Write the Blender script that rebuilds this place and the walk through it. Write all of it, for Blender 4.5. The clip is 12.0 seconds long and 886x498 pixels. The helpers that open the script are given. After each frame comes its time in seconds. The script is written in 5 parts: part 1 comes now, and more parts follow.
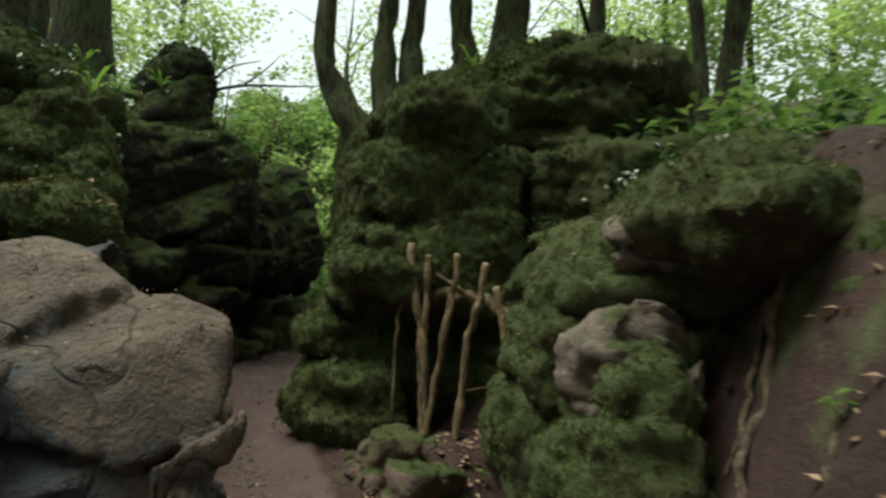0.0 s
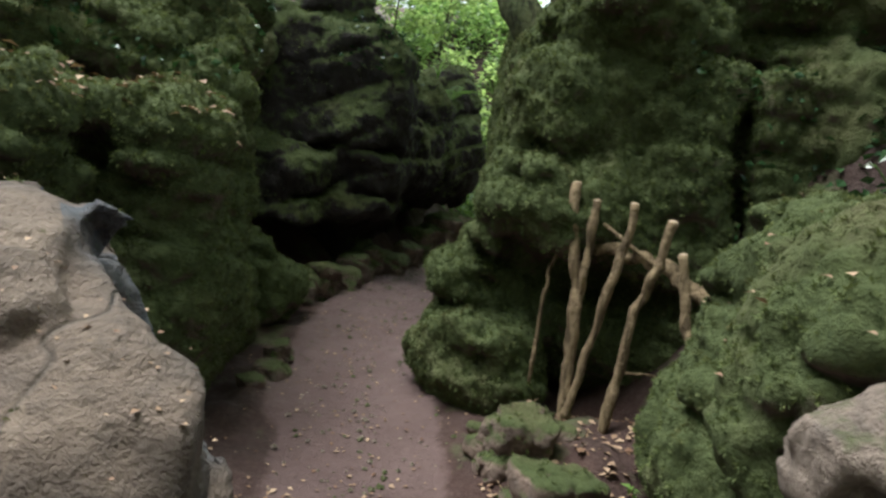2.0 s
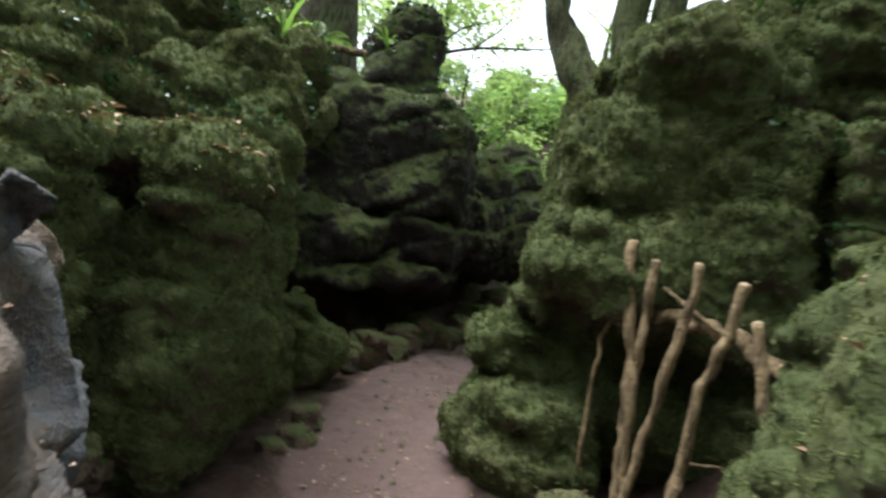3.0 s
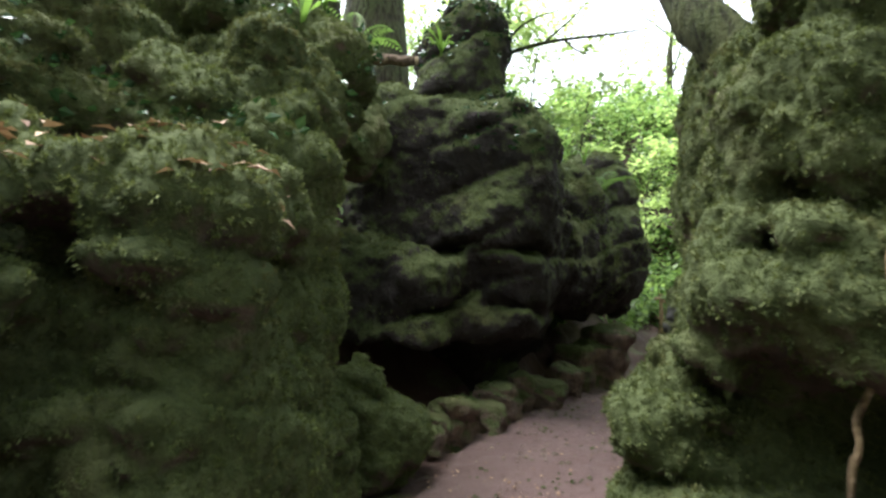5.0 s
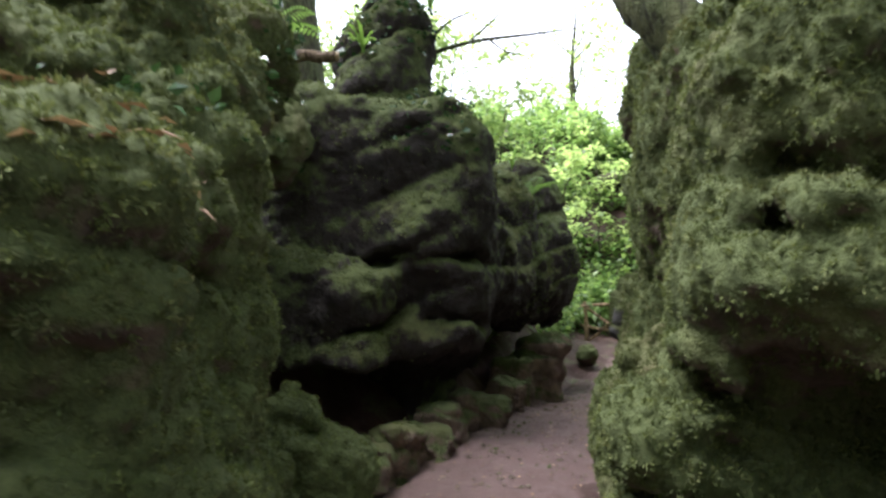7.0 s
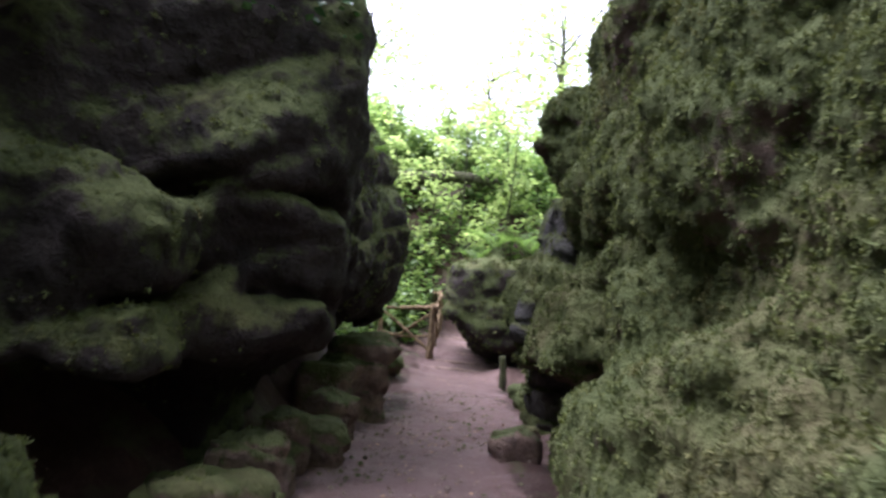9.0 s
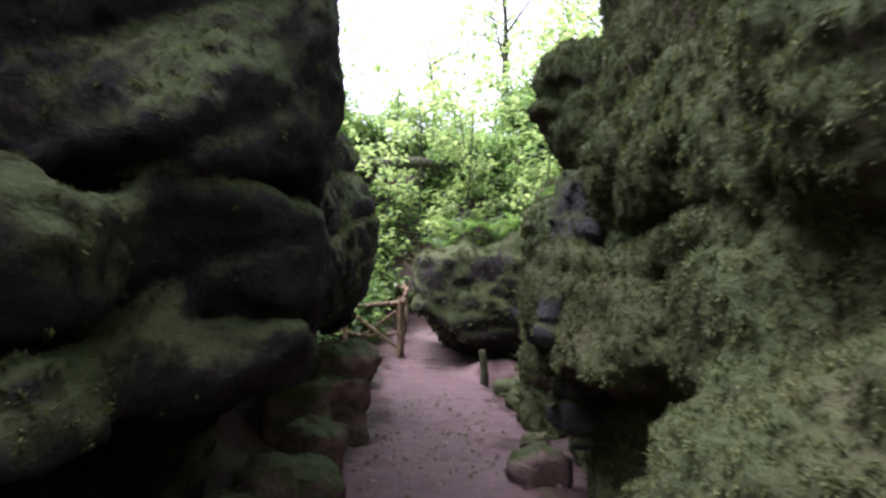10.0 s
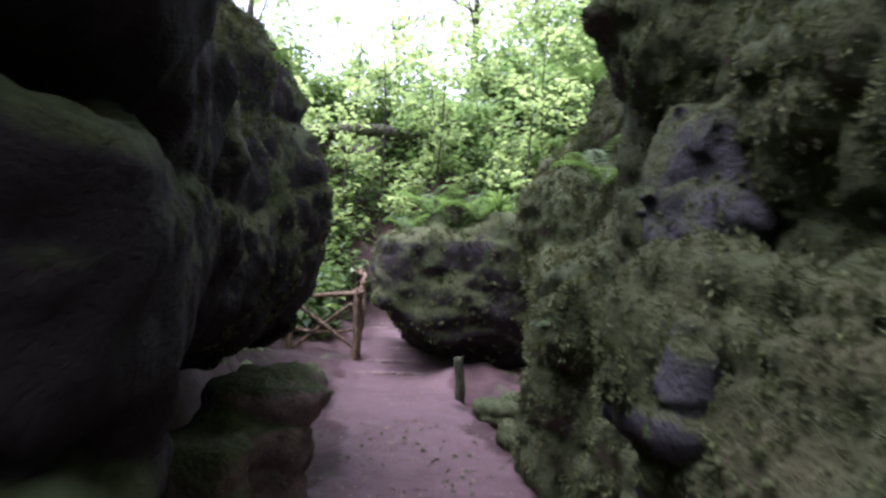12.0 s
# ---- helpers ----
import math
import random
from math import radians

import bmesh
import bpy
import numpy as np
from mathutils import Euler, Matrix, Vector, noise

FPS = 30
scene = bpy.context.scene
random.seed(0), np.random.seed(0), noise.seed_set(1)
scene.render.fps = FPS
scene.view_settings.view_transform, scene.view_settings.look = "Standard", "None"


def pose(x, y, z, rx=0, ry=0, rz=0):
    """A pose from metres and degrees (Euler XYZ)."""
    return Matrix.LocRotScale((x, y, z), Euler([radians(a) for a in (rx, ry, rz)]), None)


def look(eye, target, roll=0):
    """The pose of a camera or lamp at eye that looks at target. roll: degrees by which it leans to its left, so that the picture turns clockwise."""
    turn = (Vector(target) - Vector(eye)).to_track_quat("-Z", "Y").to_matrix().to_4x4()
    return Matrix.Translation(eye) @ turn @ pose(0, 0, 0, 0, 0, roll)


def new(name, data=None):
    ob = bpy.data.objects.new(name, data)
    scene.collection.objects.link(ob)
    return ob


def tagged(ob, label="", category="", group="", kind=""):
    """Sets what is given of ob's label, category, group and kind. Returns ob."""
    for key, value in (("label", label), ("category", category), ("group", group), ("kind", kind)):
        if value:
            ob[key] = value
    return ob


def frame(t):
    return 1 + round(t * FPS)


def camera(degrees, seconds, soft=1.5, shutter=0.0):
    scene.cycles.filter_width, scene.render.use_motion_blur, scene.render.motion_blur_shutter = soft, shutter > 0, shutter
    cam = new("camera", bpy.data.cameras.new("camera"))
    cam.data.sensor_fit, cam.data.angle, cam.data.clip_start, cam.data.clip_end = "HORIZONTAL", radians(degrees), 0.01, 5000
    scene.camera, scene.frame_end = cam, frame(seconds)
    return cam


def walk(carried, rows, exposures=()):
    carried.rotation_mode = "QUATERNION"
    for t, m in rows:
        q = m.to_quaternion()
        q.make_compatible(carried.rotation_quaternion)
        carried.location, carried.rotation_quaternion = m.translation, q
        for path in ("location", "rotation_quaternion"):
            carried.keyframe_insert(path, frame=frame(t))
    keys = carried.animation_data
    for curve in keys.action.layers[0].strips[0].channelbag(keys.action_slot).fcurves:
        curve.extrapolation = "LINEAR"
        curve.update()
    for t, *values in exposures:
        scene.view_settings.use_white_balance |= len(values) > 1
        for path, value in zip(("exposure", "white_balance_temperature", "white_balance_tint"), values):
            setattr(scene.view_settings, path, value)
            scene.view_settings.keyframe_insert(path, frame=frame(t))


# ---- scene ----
cam = camera(72.5, 12.0, soft=2.5, shutter=0.45)
PATH = [
    (0, (0.378, 0.567, 1.36), (0.253, 2.558, 1.509), 2.1),
    (0.5, (0.354, 0.97, 1.433), (-0.008, 2.934, 1.533), 3.7),
    (1, (0.345, 1.189, 1.583), (-0.266, 3.093, 1.576), 5.7),
    (1.5, (0.379, 1.302, 1.598), (-0.19, 3.211, 1.422), 5.9),
    (2, (0.287, 1.435, 1.626), (-0.333, 3.324, 1.41), 8.2),
    (2.5, (0.205, 1.448, 1.617), (-0.235, 3.395, 1.484), 9.3),
    (3, (0.371, 1.775, 1.465), (-0.501, 3.574, 1.496), 10.0),
    (3.5, (0.291, 1.98, 1.553), (-0.728, 3.701, 1.574), 6.3),
    (3.7, (0.277, 2.068, 1.542), (-0.788, 3.761, 1.561), 6.1),
    (5.3, (-0.468, 2.936, 1.509), (-1.522, 4.628, 1.671), 3.8),
    (5.5, (-0.512, 2.966, 1.534), (-1.493, 4.696, 1.744), 2.6),
    (6, (-0.611, 2.982, 1.562), (-1.445, 4.778, 1.847), 2.8),
    (6.5, (-0.698, 3.009, 1.498), (-1.405, 4.861, 1.765), 1.6),
    (6.7, (-0.664, 3.027, 1.482), (-1.521, 4.821, 1.698), 0.7),
    (8.3, (-1.477, 4.14, 1.222), (-1.923, 6.08, 1.412), 7.5),
    (8.5, (-1.575, 4.276, 1.207), (-1.927, 6.229, 1.455), 6.5),
    (9, (-1.905, 4.664, 1.258), (-1.959, 6.645, 1.524), 5.1),
    (9.5, (-2.115, 4.959, 1.319), (-2.003, 6.933, 1.621), 1.7),
    (10, (-2.185, 5.376, 1.351), (-2.066, 7.359, 1.587), 0.5),
    (10.5, (-2.249, 5.76, 1.407), (-2.013, 7.733, 1.637), 0.3),
    (11, (-2.35, 6.151, 1.457), (-1.88, 8.084, 1.664), -1.8),
    (11.5, (-2.305, 6.54, 1.49), (-1.929, 8.498, 1.645), -0.3),
    (12, (-2.237, 6.975, 1.585), (-1.973, 8.95, 1.753), 1.7),
]
EXPOSE = [(0.0, 0.2, 6400, -4), (0.5, 0.65, 6200, -1), (1.5, 0.95, 5850, 4), (3.5, 1.55, 5950, 8), (5.5, 1.85, 5950, 12), (8.5, 1.9, 5700, 24), (10.0, 1.75, 5500, 34), (12.0, 1.65, 5250, 42)]
walk(cam, [(t, look(eye, target, roll)) for t, eye, target, roll in PATH], EXPOSE)

# world: bright overcast sky over a wood
world = bpy.data.worlds.new("world")
scene.world = world
world.use_nodes = True
wn = world.node_tree.nodes
sky = wn.new("ShaderNodeTexSky")
sky.sky_type = 'NISHITA'
sky.sun_disc = False
sky.sun_elevation = radians(75)
sky.sun_rotation = radians(-110)
sky.dust_density = 6.0
sky.air_density = 1.0
veil = wn.new("ShaderNodeMix")
veil.data_type = 'RGBA'
veil.inputs[0].default_value = 0.75
veil.inputs[7].default_value = (11.0, 11.2, 11.4, 1)
world.node_tree.links.new(sky.outputs[0], veil.inputs[6])
world.node_tree.links.new(veil.outputs[2], wn["Background"].inputs[0])
wn["Background"].inputs[1].default_value = 0.1
sun = new("sun", bpy.data.lights.new("sun", 'SUN'))
sun.data.energy = 5.0
sun.data.angle = radians(42)
sun.data.color = (1.0, 0.97, 0.9)
sun.matrix_world = look((-8.5, -0.5, 20), (0, 1.5, 0))


# ---------------------------------------------------------------- noise and surfaces
def lattice(ix, iy, iz, seed):
    h = (ix * 374761393 + iy * 668265263 + iz * 2147483647 + seed * 1274126177) & 0xFFFFFFFF
    h = ((h ^ (h >> 13)) * 1274126177) & 0xFFFFFFFF
    return ((h ^ (h >> 16)) & 0xFFFF).astype(np.float32) / 32767.5 - 1.0


def vnoise(p, scale, seed=0):
    """Smooth value noise in -1..1 at points p (n, 3); scale: size of a lump in metres."""
    q = np.asarray(p, dtype=np.float64) / scale + 1000.0
    i = np.floor(q).astype(np.int64)
    f = (q - i).astype(np.float32)
    f = f * f * (3 - 2 * f)
    out = 0
    for dx in (0, 1):
        wx = f[:, 0] if dx else 1 - f[:, 0]
        for dy in (0, 1):
            wy = f[:, 1] if dy else 1 - f[:, 1]
            for dz in (0, 1):
                wz = f[:, 2] if dz else 1 - f[:, 2]
                out = out + wx * wy * wz * lattice(i[:, 0] + dx, i[:, 1] + dy, i[:, 2] + dz, seed)
    return out


def fractal(p, scale, octaves=3, seed=0, gain=0.5):
    out, a = 0, 1.0
    for k in range(octaves):
        out = out + a * vnoise(p, scale / 2 ** k, seed + k)
        a *= gain
    return out


def domes(p, size, seed=0):
    """Cushions: 1 at the middle of each, falling to 0 in the seams between them."""
    q = np.asarray(p, dtype=np.float64) / size + 1000.0
    i = np.floor(q).astype(np.int64)
    best = np.full(len(q), 9.0)
    for dx in (-1, 0, 1):
        for dy in (-1, 0, 1):
            for dz in (-1, 0, 1):
                c = i + np.array([dx, dy, dz])
                d2 = 0
                for k in range(3):
                    d2 = d2 + (c[:, k] + 0.5 + 0.45 * lattice(c[:, 0], c[:, 1], c[:, 2], seed + 7 * k) - q[:, k]) ** 2
                best = np.minimum(best, d2)
    return np.sqrt(np.clip(1 - best / 0.8, 0, 1))


def chips(p, size, seed=0):
    """Broken faces: each cell of stone has a plane of its own, tilted at random."""
    q = np.asarray(p, dtype=np.float64) / size + 1000.0
    i = np.floor(q).astype(np.int64)
    best, out = np.full(len(q), 9.0), np.zeros(len(q))
    for dx in (-1, 0, 1):
        for dy in (-1, 0, 1):
            for dz in (-1, 0, 1):
                c = i + np.array([dx, dy, dz])
                way = [q[:, k] - (c[:, k] + 0.5 + 0.45 * lattice(c[:, 0], c[:, 1], c[:, 2], seed + 7 * k)) for k in range(3)]
                d2 = way[0] ** 2 + way[1] ** 2 + way[2] ** 2
                tilt = sum(way[k] * lattice(c[:, 0], c[:, 1], c[:, 2], seed + 90 + 5 * k) for k in range(3)) + 0.25 * lattice(c[:, 0], c[:, 1], c[:, 2], seed + 120)
                closer = d2 < best
                best = np.where(closer, d2, best)
                out = np.where(closer, tilt, out)
    return out * size


def ell(x, y, z, rx, ry, rz, yaw=0, tip=0):
    return ("ell", (x, y, z), (rx, ry, rz), yaw, tip)


def slab(x, y, z, hx, hy, hz, yaw=0, tip=0):
    return ("slab", (x, y, z), (hx, hy, hz), yaw, tip)


def facet(x, y, z, nx, ny, nz):
    """Cuts away all that lies beyond a plane, on the side its normal points to."""
    return ("facet", (x, y, z), (nx, ny, nz), 0, 0)


def distance(p, blob):
    shape, c, r, yaw, tip = blob
    if shape == "facet":
        n = np.array(r, dtype=float)
        return -((p - np.array(c)) @ (n / np.linalg.norm(n)))
    q = p - np.array(c)
    a = radians(yaw)
    x, y, z = q[:, 0] * np.cos(a) + q[:, 1] * np.sin(a), -q[:, 0] * np.sin(a) + q[:, 1] * np.cos(a), q[:, 2]
    b = radians(tip)
    x, z = x * np.cos(b) - z * np.sin(b), x * np.sin(b) + z * np.cos(b)
    if shape == "ell":
        k = np.sqrt((x / r[0]) ** 2 + (y / r[1]) ** 2 + (z / r[2]) ** 2)
        return (k - 1) * min(r)
    rad = 0.35 * min(r)
    d = [np.abs(v) - (h - rad) for v, h in zip((x, y, z), r)]
    out = np.sqrt(sum(np.maximum(v, 0) ** 2 for v in d))
    return out + np.minimum(np.maximum(np.maximum(d[0], d[1]), d[2]), 0) - rad


def smooth_min(a, b, k):
    h = np.clip(0.5 + 0.5 * (b - a) / k, 0, 1)
    return b + (a - b) * h - k * h * (1 - h)


def net(values, origin, step):
    """Surface nets: verts (n, 3) and quads (m, 4) of the zero level of a grid of distances."""
    inside = values < 0
    n = np.array(values.shape)
    corner = [(i, j, k) for i in (0, 1) for j in (0, 1) for k in (0, 1)]
    count = sum(inside[i:n[0] - 1 + i, j:n[1] - 1 + j, k:n[2] - 1 + k].astype(np.int8) for i, j, k in corner)
    active = np.argwhere((count > 0) & (count < 8))
    ids = np.full(n - 1, -1, dtype=np.int64)
    ids[tuple(active.T)] = np.arange(len(active))
    acc, hits = np.zeros((len(active), 3)), np.zeros(len(active))
    for a in corner:
        for axis in range(3):
            if a[axis]:
                continue
            b = list(a)
            b[axis] = 1
            va = values[tuple((active + a).T)]
            vb = values[tuple((active + b).T)]
            cross = (va < 0) != (vb < 0)
            t = np.where(cross, va / np.where(cross, va - vb, 1), 0)
            place = np.array(a, dtype=float)[None, :].repeat(len(active), 0)
            place[:, axis] = t
            acc += place * cross[:, None]
            hits += cross
    verts = (active + acc / hits[:, None]) * step + origin
    quads = []
    for axis in range(3):
        u, v = [(1, 2), (2, 0), (0, 1)][axis]
        lo = [slice(None)] * 3
        hi = [slice(None)] * 3
        lo[axis], hi[axis] = slice(0, -1), slice(1, None)
        first, second = inside[tuple(lo)], inside[tuple(hi)]
        for flip in (False, True):
            e = np.argwhere((first & ~second) if not flip else (~first & second))
            e = e[(e[:, u] > 0) & (e[:, v] > 0) & (e[:, u] < n[u] - 1) & (e[:, v] < n[v] - 1)]
            du, dv = np.eye(3, dtype=int)[u], np.eye(3, dtype=int)[v]
            ring = [ids[tuple((e - a * du - b * dv).T)] for a, b in ((1, 1), (0, 1), (0, 0), (1, 0))]
            q = np.stack(ring, 1)
            quads.append(q[:, ::-1] if flip else q)
    return verts, np.concatenate(quads)


def normals_of(verts, faces):
    a, b, c = verts[faces[:, 0]], verts[faces[:, 1]], verts[faces[:, 2]]
    fn = np.cross(b - a, c - a)
    ids, n = faces.ravel(), len(verts)
    out = np.stack([np.bincount(ids, np.repeat(fn[:, k], faces.shape[1]), n) for k in range(3)], 1)
    return out / np.maximum(np.linalg.norm(out, axis=1), 1e-9)[:, None]


def mesh_of(name, verts, faces, mats, smooth=True, index=None):
    me = bpy.data.meshes.new(name)
    verts, faces = np.asarray(verts, dtype=np.float32), np.asarray(faces, dtype=np.int32)
    me.vertices.add(len(verts))
    me.vertices.foreach_set("co", verts.ravel())
    me.loops.add(faces.size)
    me.loops.foreach_set("vertex_index", faces.ravel())
    me.polygons.add(len(faces))
    me.polygons.foreach_set("loop_start", np.arange(0, faces.size, faces.shape[1], dtype=np.int32))
    me.polygons.foreach_set("use_smooth", np.full(len(faces), smooth))
    for m in (mats if isinstance(mats, (list, tuple)) else [mats]):
        me.materials.append(m)
    if index is not None:
        me.polygons.foreach_set("material_index", np.asarray(index, dtype=np.int32))
    me.update()
    me.validate()
    return me


def put(name, verts, faces, mats, parent=None, smooth=True, label=""):
    ob = new(name, mesh_of(name, verts, faces, mats, smooth))
    if parent is not None:
        ob.parent = parent
    if label:
        tagged(ob, label)
    return ob


def rng(seed):
    return np.random.RandomState(seed)


SURFACES = {}


def sculpt(blobs, cuts=(), res=0.04, k=0.18, rough=0.14, strata=0.07, layer=0.42, dip=(0.12, 0.1), lump=0.03, seed=1, pad=0.35, floor_z=-0.6, cushion=0.07, shards=0.0, shard_size=0.3, breaks=0):
    """A weathered rock: blended blobs, broken by bedding planes and noise, with moss cushions on its skin."""
    lo = np.min([np.array(b[1]) - max(b[2][0], b[2][1]) * np.array([1, 1, 0]) - b[2][2] * np.array([0, 0, 1.0]) for b in blobs], 0) - pad
    hi = np.max([np.array(b[1]) + max(b[2][0], b[2][1]) * np.array([1, 1, 0]) + b[2][2] * np.array([0, 0, 1.0]) for b in blobs], 0) + pad
    lo[2] = max(lo[2], floor_z)
    n = np.ceil((hi - lo) / res).astype(int) + 1
    g = np.stack(np.meshgrid(*[lo[i] + np.arange(n[i]) * res for i in range(3)], indexing="ij"), -1).reshape(-1, 3)

    def field(q):
        d = distance(q, blobs[0])
        for b in blobs[1:]:
            d = smooth_min(d, distance(q, b), k)
        for b in cuts:
            d = -smooth_min(-d, distance(q, b), 0.02 if b[0] == "facet" else 0.08)
        return d
    d = field(g)
    band = np.abs(d) < 0.45
    q = g[band]
    warp = np.stack([vnoise(q, 0.7, seed + 11), vnoise(q, 0.7, seed + 12), vnoise(q, 0.7, seed + 13)], 1) * rough * 0.6
    e = field(q + warp)
    e += rough * 0.55 * fractal(q, 0.5, 3, seed)
    bed = (q[:, 2] + dip[0] * q[:, 0] + dip[1] * q[:, 1] + 0.16 * vnoise(q, 0.8, seed + 5)) / layer
    saw = bed - np.floor(bed)
    gap = vnoise(q * np.array([1, 1, 0.3]), 0.6, seed + 7)
    e += strata * (np.exp(-((saw - 0.12) / 0.11) ** 2) * np.clip(1.0 + 1.3 * gap, 0, 2.2) - 0.35 * saw)
    e -= cushion * (np.abs(vnoise(q, 0.34, seed + 41)) + 0.55 * np.abs(vnoise(q, 0.17, seed + 42)) - 0.45)
    if breaks:
        r = rng(seed + 70)
        inside = q[e < 0]
        for depth in np.linspace(0.03, 0.12, breaks):
            way = r.randn(3) + np.array([0.8, -1.0, 0.0])
            way /= np.linalg.norm(way)
            e = np.maximum(e, q @ way - (inside @ way).max() + depth)
    if shards:
        skin = np.abs(e) < 0.16
        e[skin] += shards * chips(q[skin], shard_size, seed)
    d[band] = e
    values = d.reshape(n)
    values[0], values[-1], values[:, 0], values[:, -1], values[:, :, 0], values[:, :, -1] = (9 * res,) * 6
    v, f = net(values, lo, res)
    nm = normals_of(v, f)
    soft = np.clip(0.7 + 0.5 * nm[:, 2], 0.15, 1) * np.clip(0.75 + 0.8 * vnoise(v, 0.6, seed + 65), 0.15, 1.2)
    tuft = np.abs(vnoise(v, 0.13, seed + 21)) + 0.6 * np.abs(vnoise(v, 0.07, seed + 22))
    if lump > 0.012:
        w = v + 0.03 * np.stack([vnoise(v, 0.1, seed + 61), vnoise(v, 0.1, seed + 62), vnoise(v, 0.1, seed + 63)], 1)
        coarse = np.clip(0.5 + 1.2 * vnoise(v, 0.45, seed + 66), 0, 1)
        tuft = 0.4 * tuft + 0.8 * (coarse * domes(w * np.array([1, 1, 0.75]), 0.15, seed + 64) + (1 - coarse) * 0.8 * domes(w * np.array([1, 1, 0.6]), 0.07, seed + 67))
    v = v + nm * (lump * (1.5 * tuft - 0.5) * soft + 0.4 * lump * vnoise(v, 0.05, seed + 30))[:, None]
    return v, f


def moss_on(name, parent, v, f, density, size, seed, keep, bare=0.0, droop=0.6, mat=None):
    """Moss: round tufts of small pointed shoots on the skin of a rock, one mesh."""
    nm = normals_of(v, f)
    a, b, c = v[f[:, 0]], v[f[:, 1]], v[f[:, 2]]
    area = np.linalg.norm(np.cross(b - a, c - a), axis=1)
    mid = (v[f[:, 0]] + v[f[:, 2]]) / 2
    up = (nm[f[:, 0]] + nm[f[:, 2]]) / 2
    patch = 0.5 * vnoise(mid, 0.55, 900 + seed) + 0.5 * vnoise(mid, 0.16, 901 + seed)
    want = area * density * np.clip(0.95 + 0.4 * up[:, 2] + 0.9 * patch - bare, 0, 1.2) ** (1 + 2.5 * bare) * keep(mid)
    r = rng(seed)
    each = 24
    number = np.floor(want / each + r.rand(len(want))).astype(int)
    idx = np.repeat(np.arange(len(f)), number)
    if len(idx) == 0:
        return None
    s, t = r.rand(len(idx), 1), r.rand(len(idx), 1)
    root = (v[f[idx, 0]] * (1 - s) + v[f[idx, 1]] * s) * (1 - t) + (v[f[idx, 3]] * (1 - s) + v[f[idx, 2]] * s) * t
    grow = up[idx].copy()
    grow[:, 2] -= 0.5 * droop * np.clip(1 - grow[:, 2], 0, 1.3) * r.rand(len(idx))
    big = size * (0.75 + 0.9 * r.rand(len(idx), 1) ** 1.5)
    pick = np.repeat(np.arange(len(idx)), each)
    n = len(pick)
    nn, L = grow[pick], big[pick] * (0.75 + 0.4 * r.rand(n, 1))
    way = nn * 0.9 + r.randn(n, 3) * 0.62
    way /= np.linalg.norm(way, axis=1)[:, None]
    side = np.cross(way, r.randn(n, 3))
    side /= np.linalg.norm(side, axis=1)[:, None]
    w = L * (0.07 + 0.07 * r.rand(n, 1))
    p0 = root[pick] - nn * 0.004 + r.randn(n, 3) * 0.25 * L
    tri = np.stack([p0 - side * w * 0.6, p0 + way * L * 0.55 + side * w, p0 + way * L, p0 + way * L * 0.5 - side * w], 1).reshape(-1, 3)
    faces = np.arange(n * 4).reshape(-1, 4)
    ob = put(name, tri, faces, mat or MOSS_SHOOT, parent, smooth=False)
    tagged(ob, kind="stuff")
    return ob


def rock(name, label, category, blobs, moss=1500, shoot=0.03, bare=0.0, mat=None, keep=None, seed=1, kind="", group="", **how):
    v, f = sculpt(blobs, seed=seed, **how)
    base = v.mean(0)
    base[2] = v[:, 2].min()
    ob = tagged(put(name, v - base, f, mat or ROCK), label, category, group, kind)
    ob.location = base
    SURFACES[name + str(seed)] = (v, f)
    if moss:
        everywhere = lambda p: np.ones(len(p))
        m = moss_on("moss", ob, v, f, moss, shoot, seed, keep or everywhere, bare)
        if m:
            m.data.transform(Matrix.Translation(-Vector(base)))
            m["label"] = "cushions of green moss"
    return ob


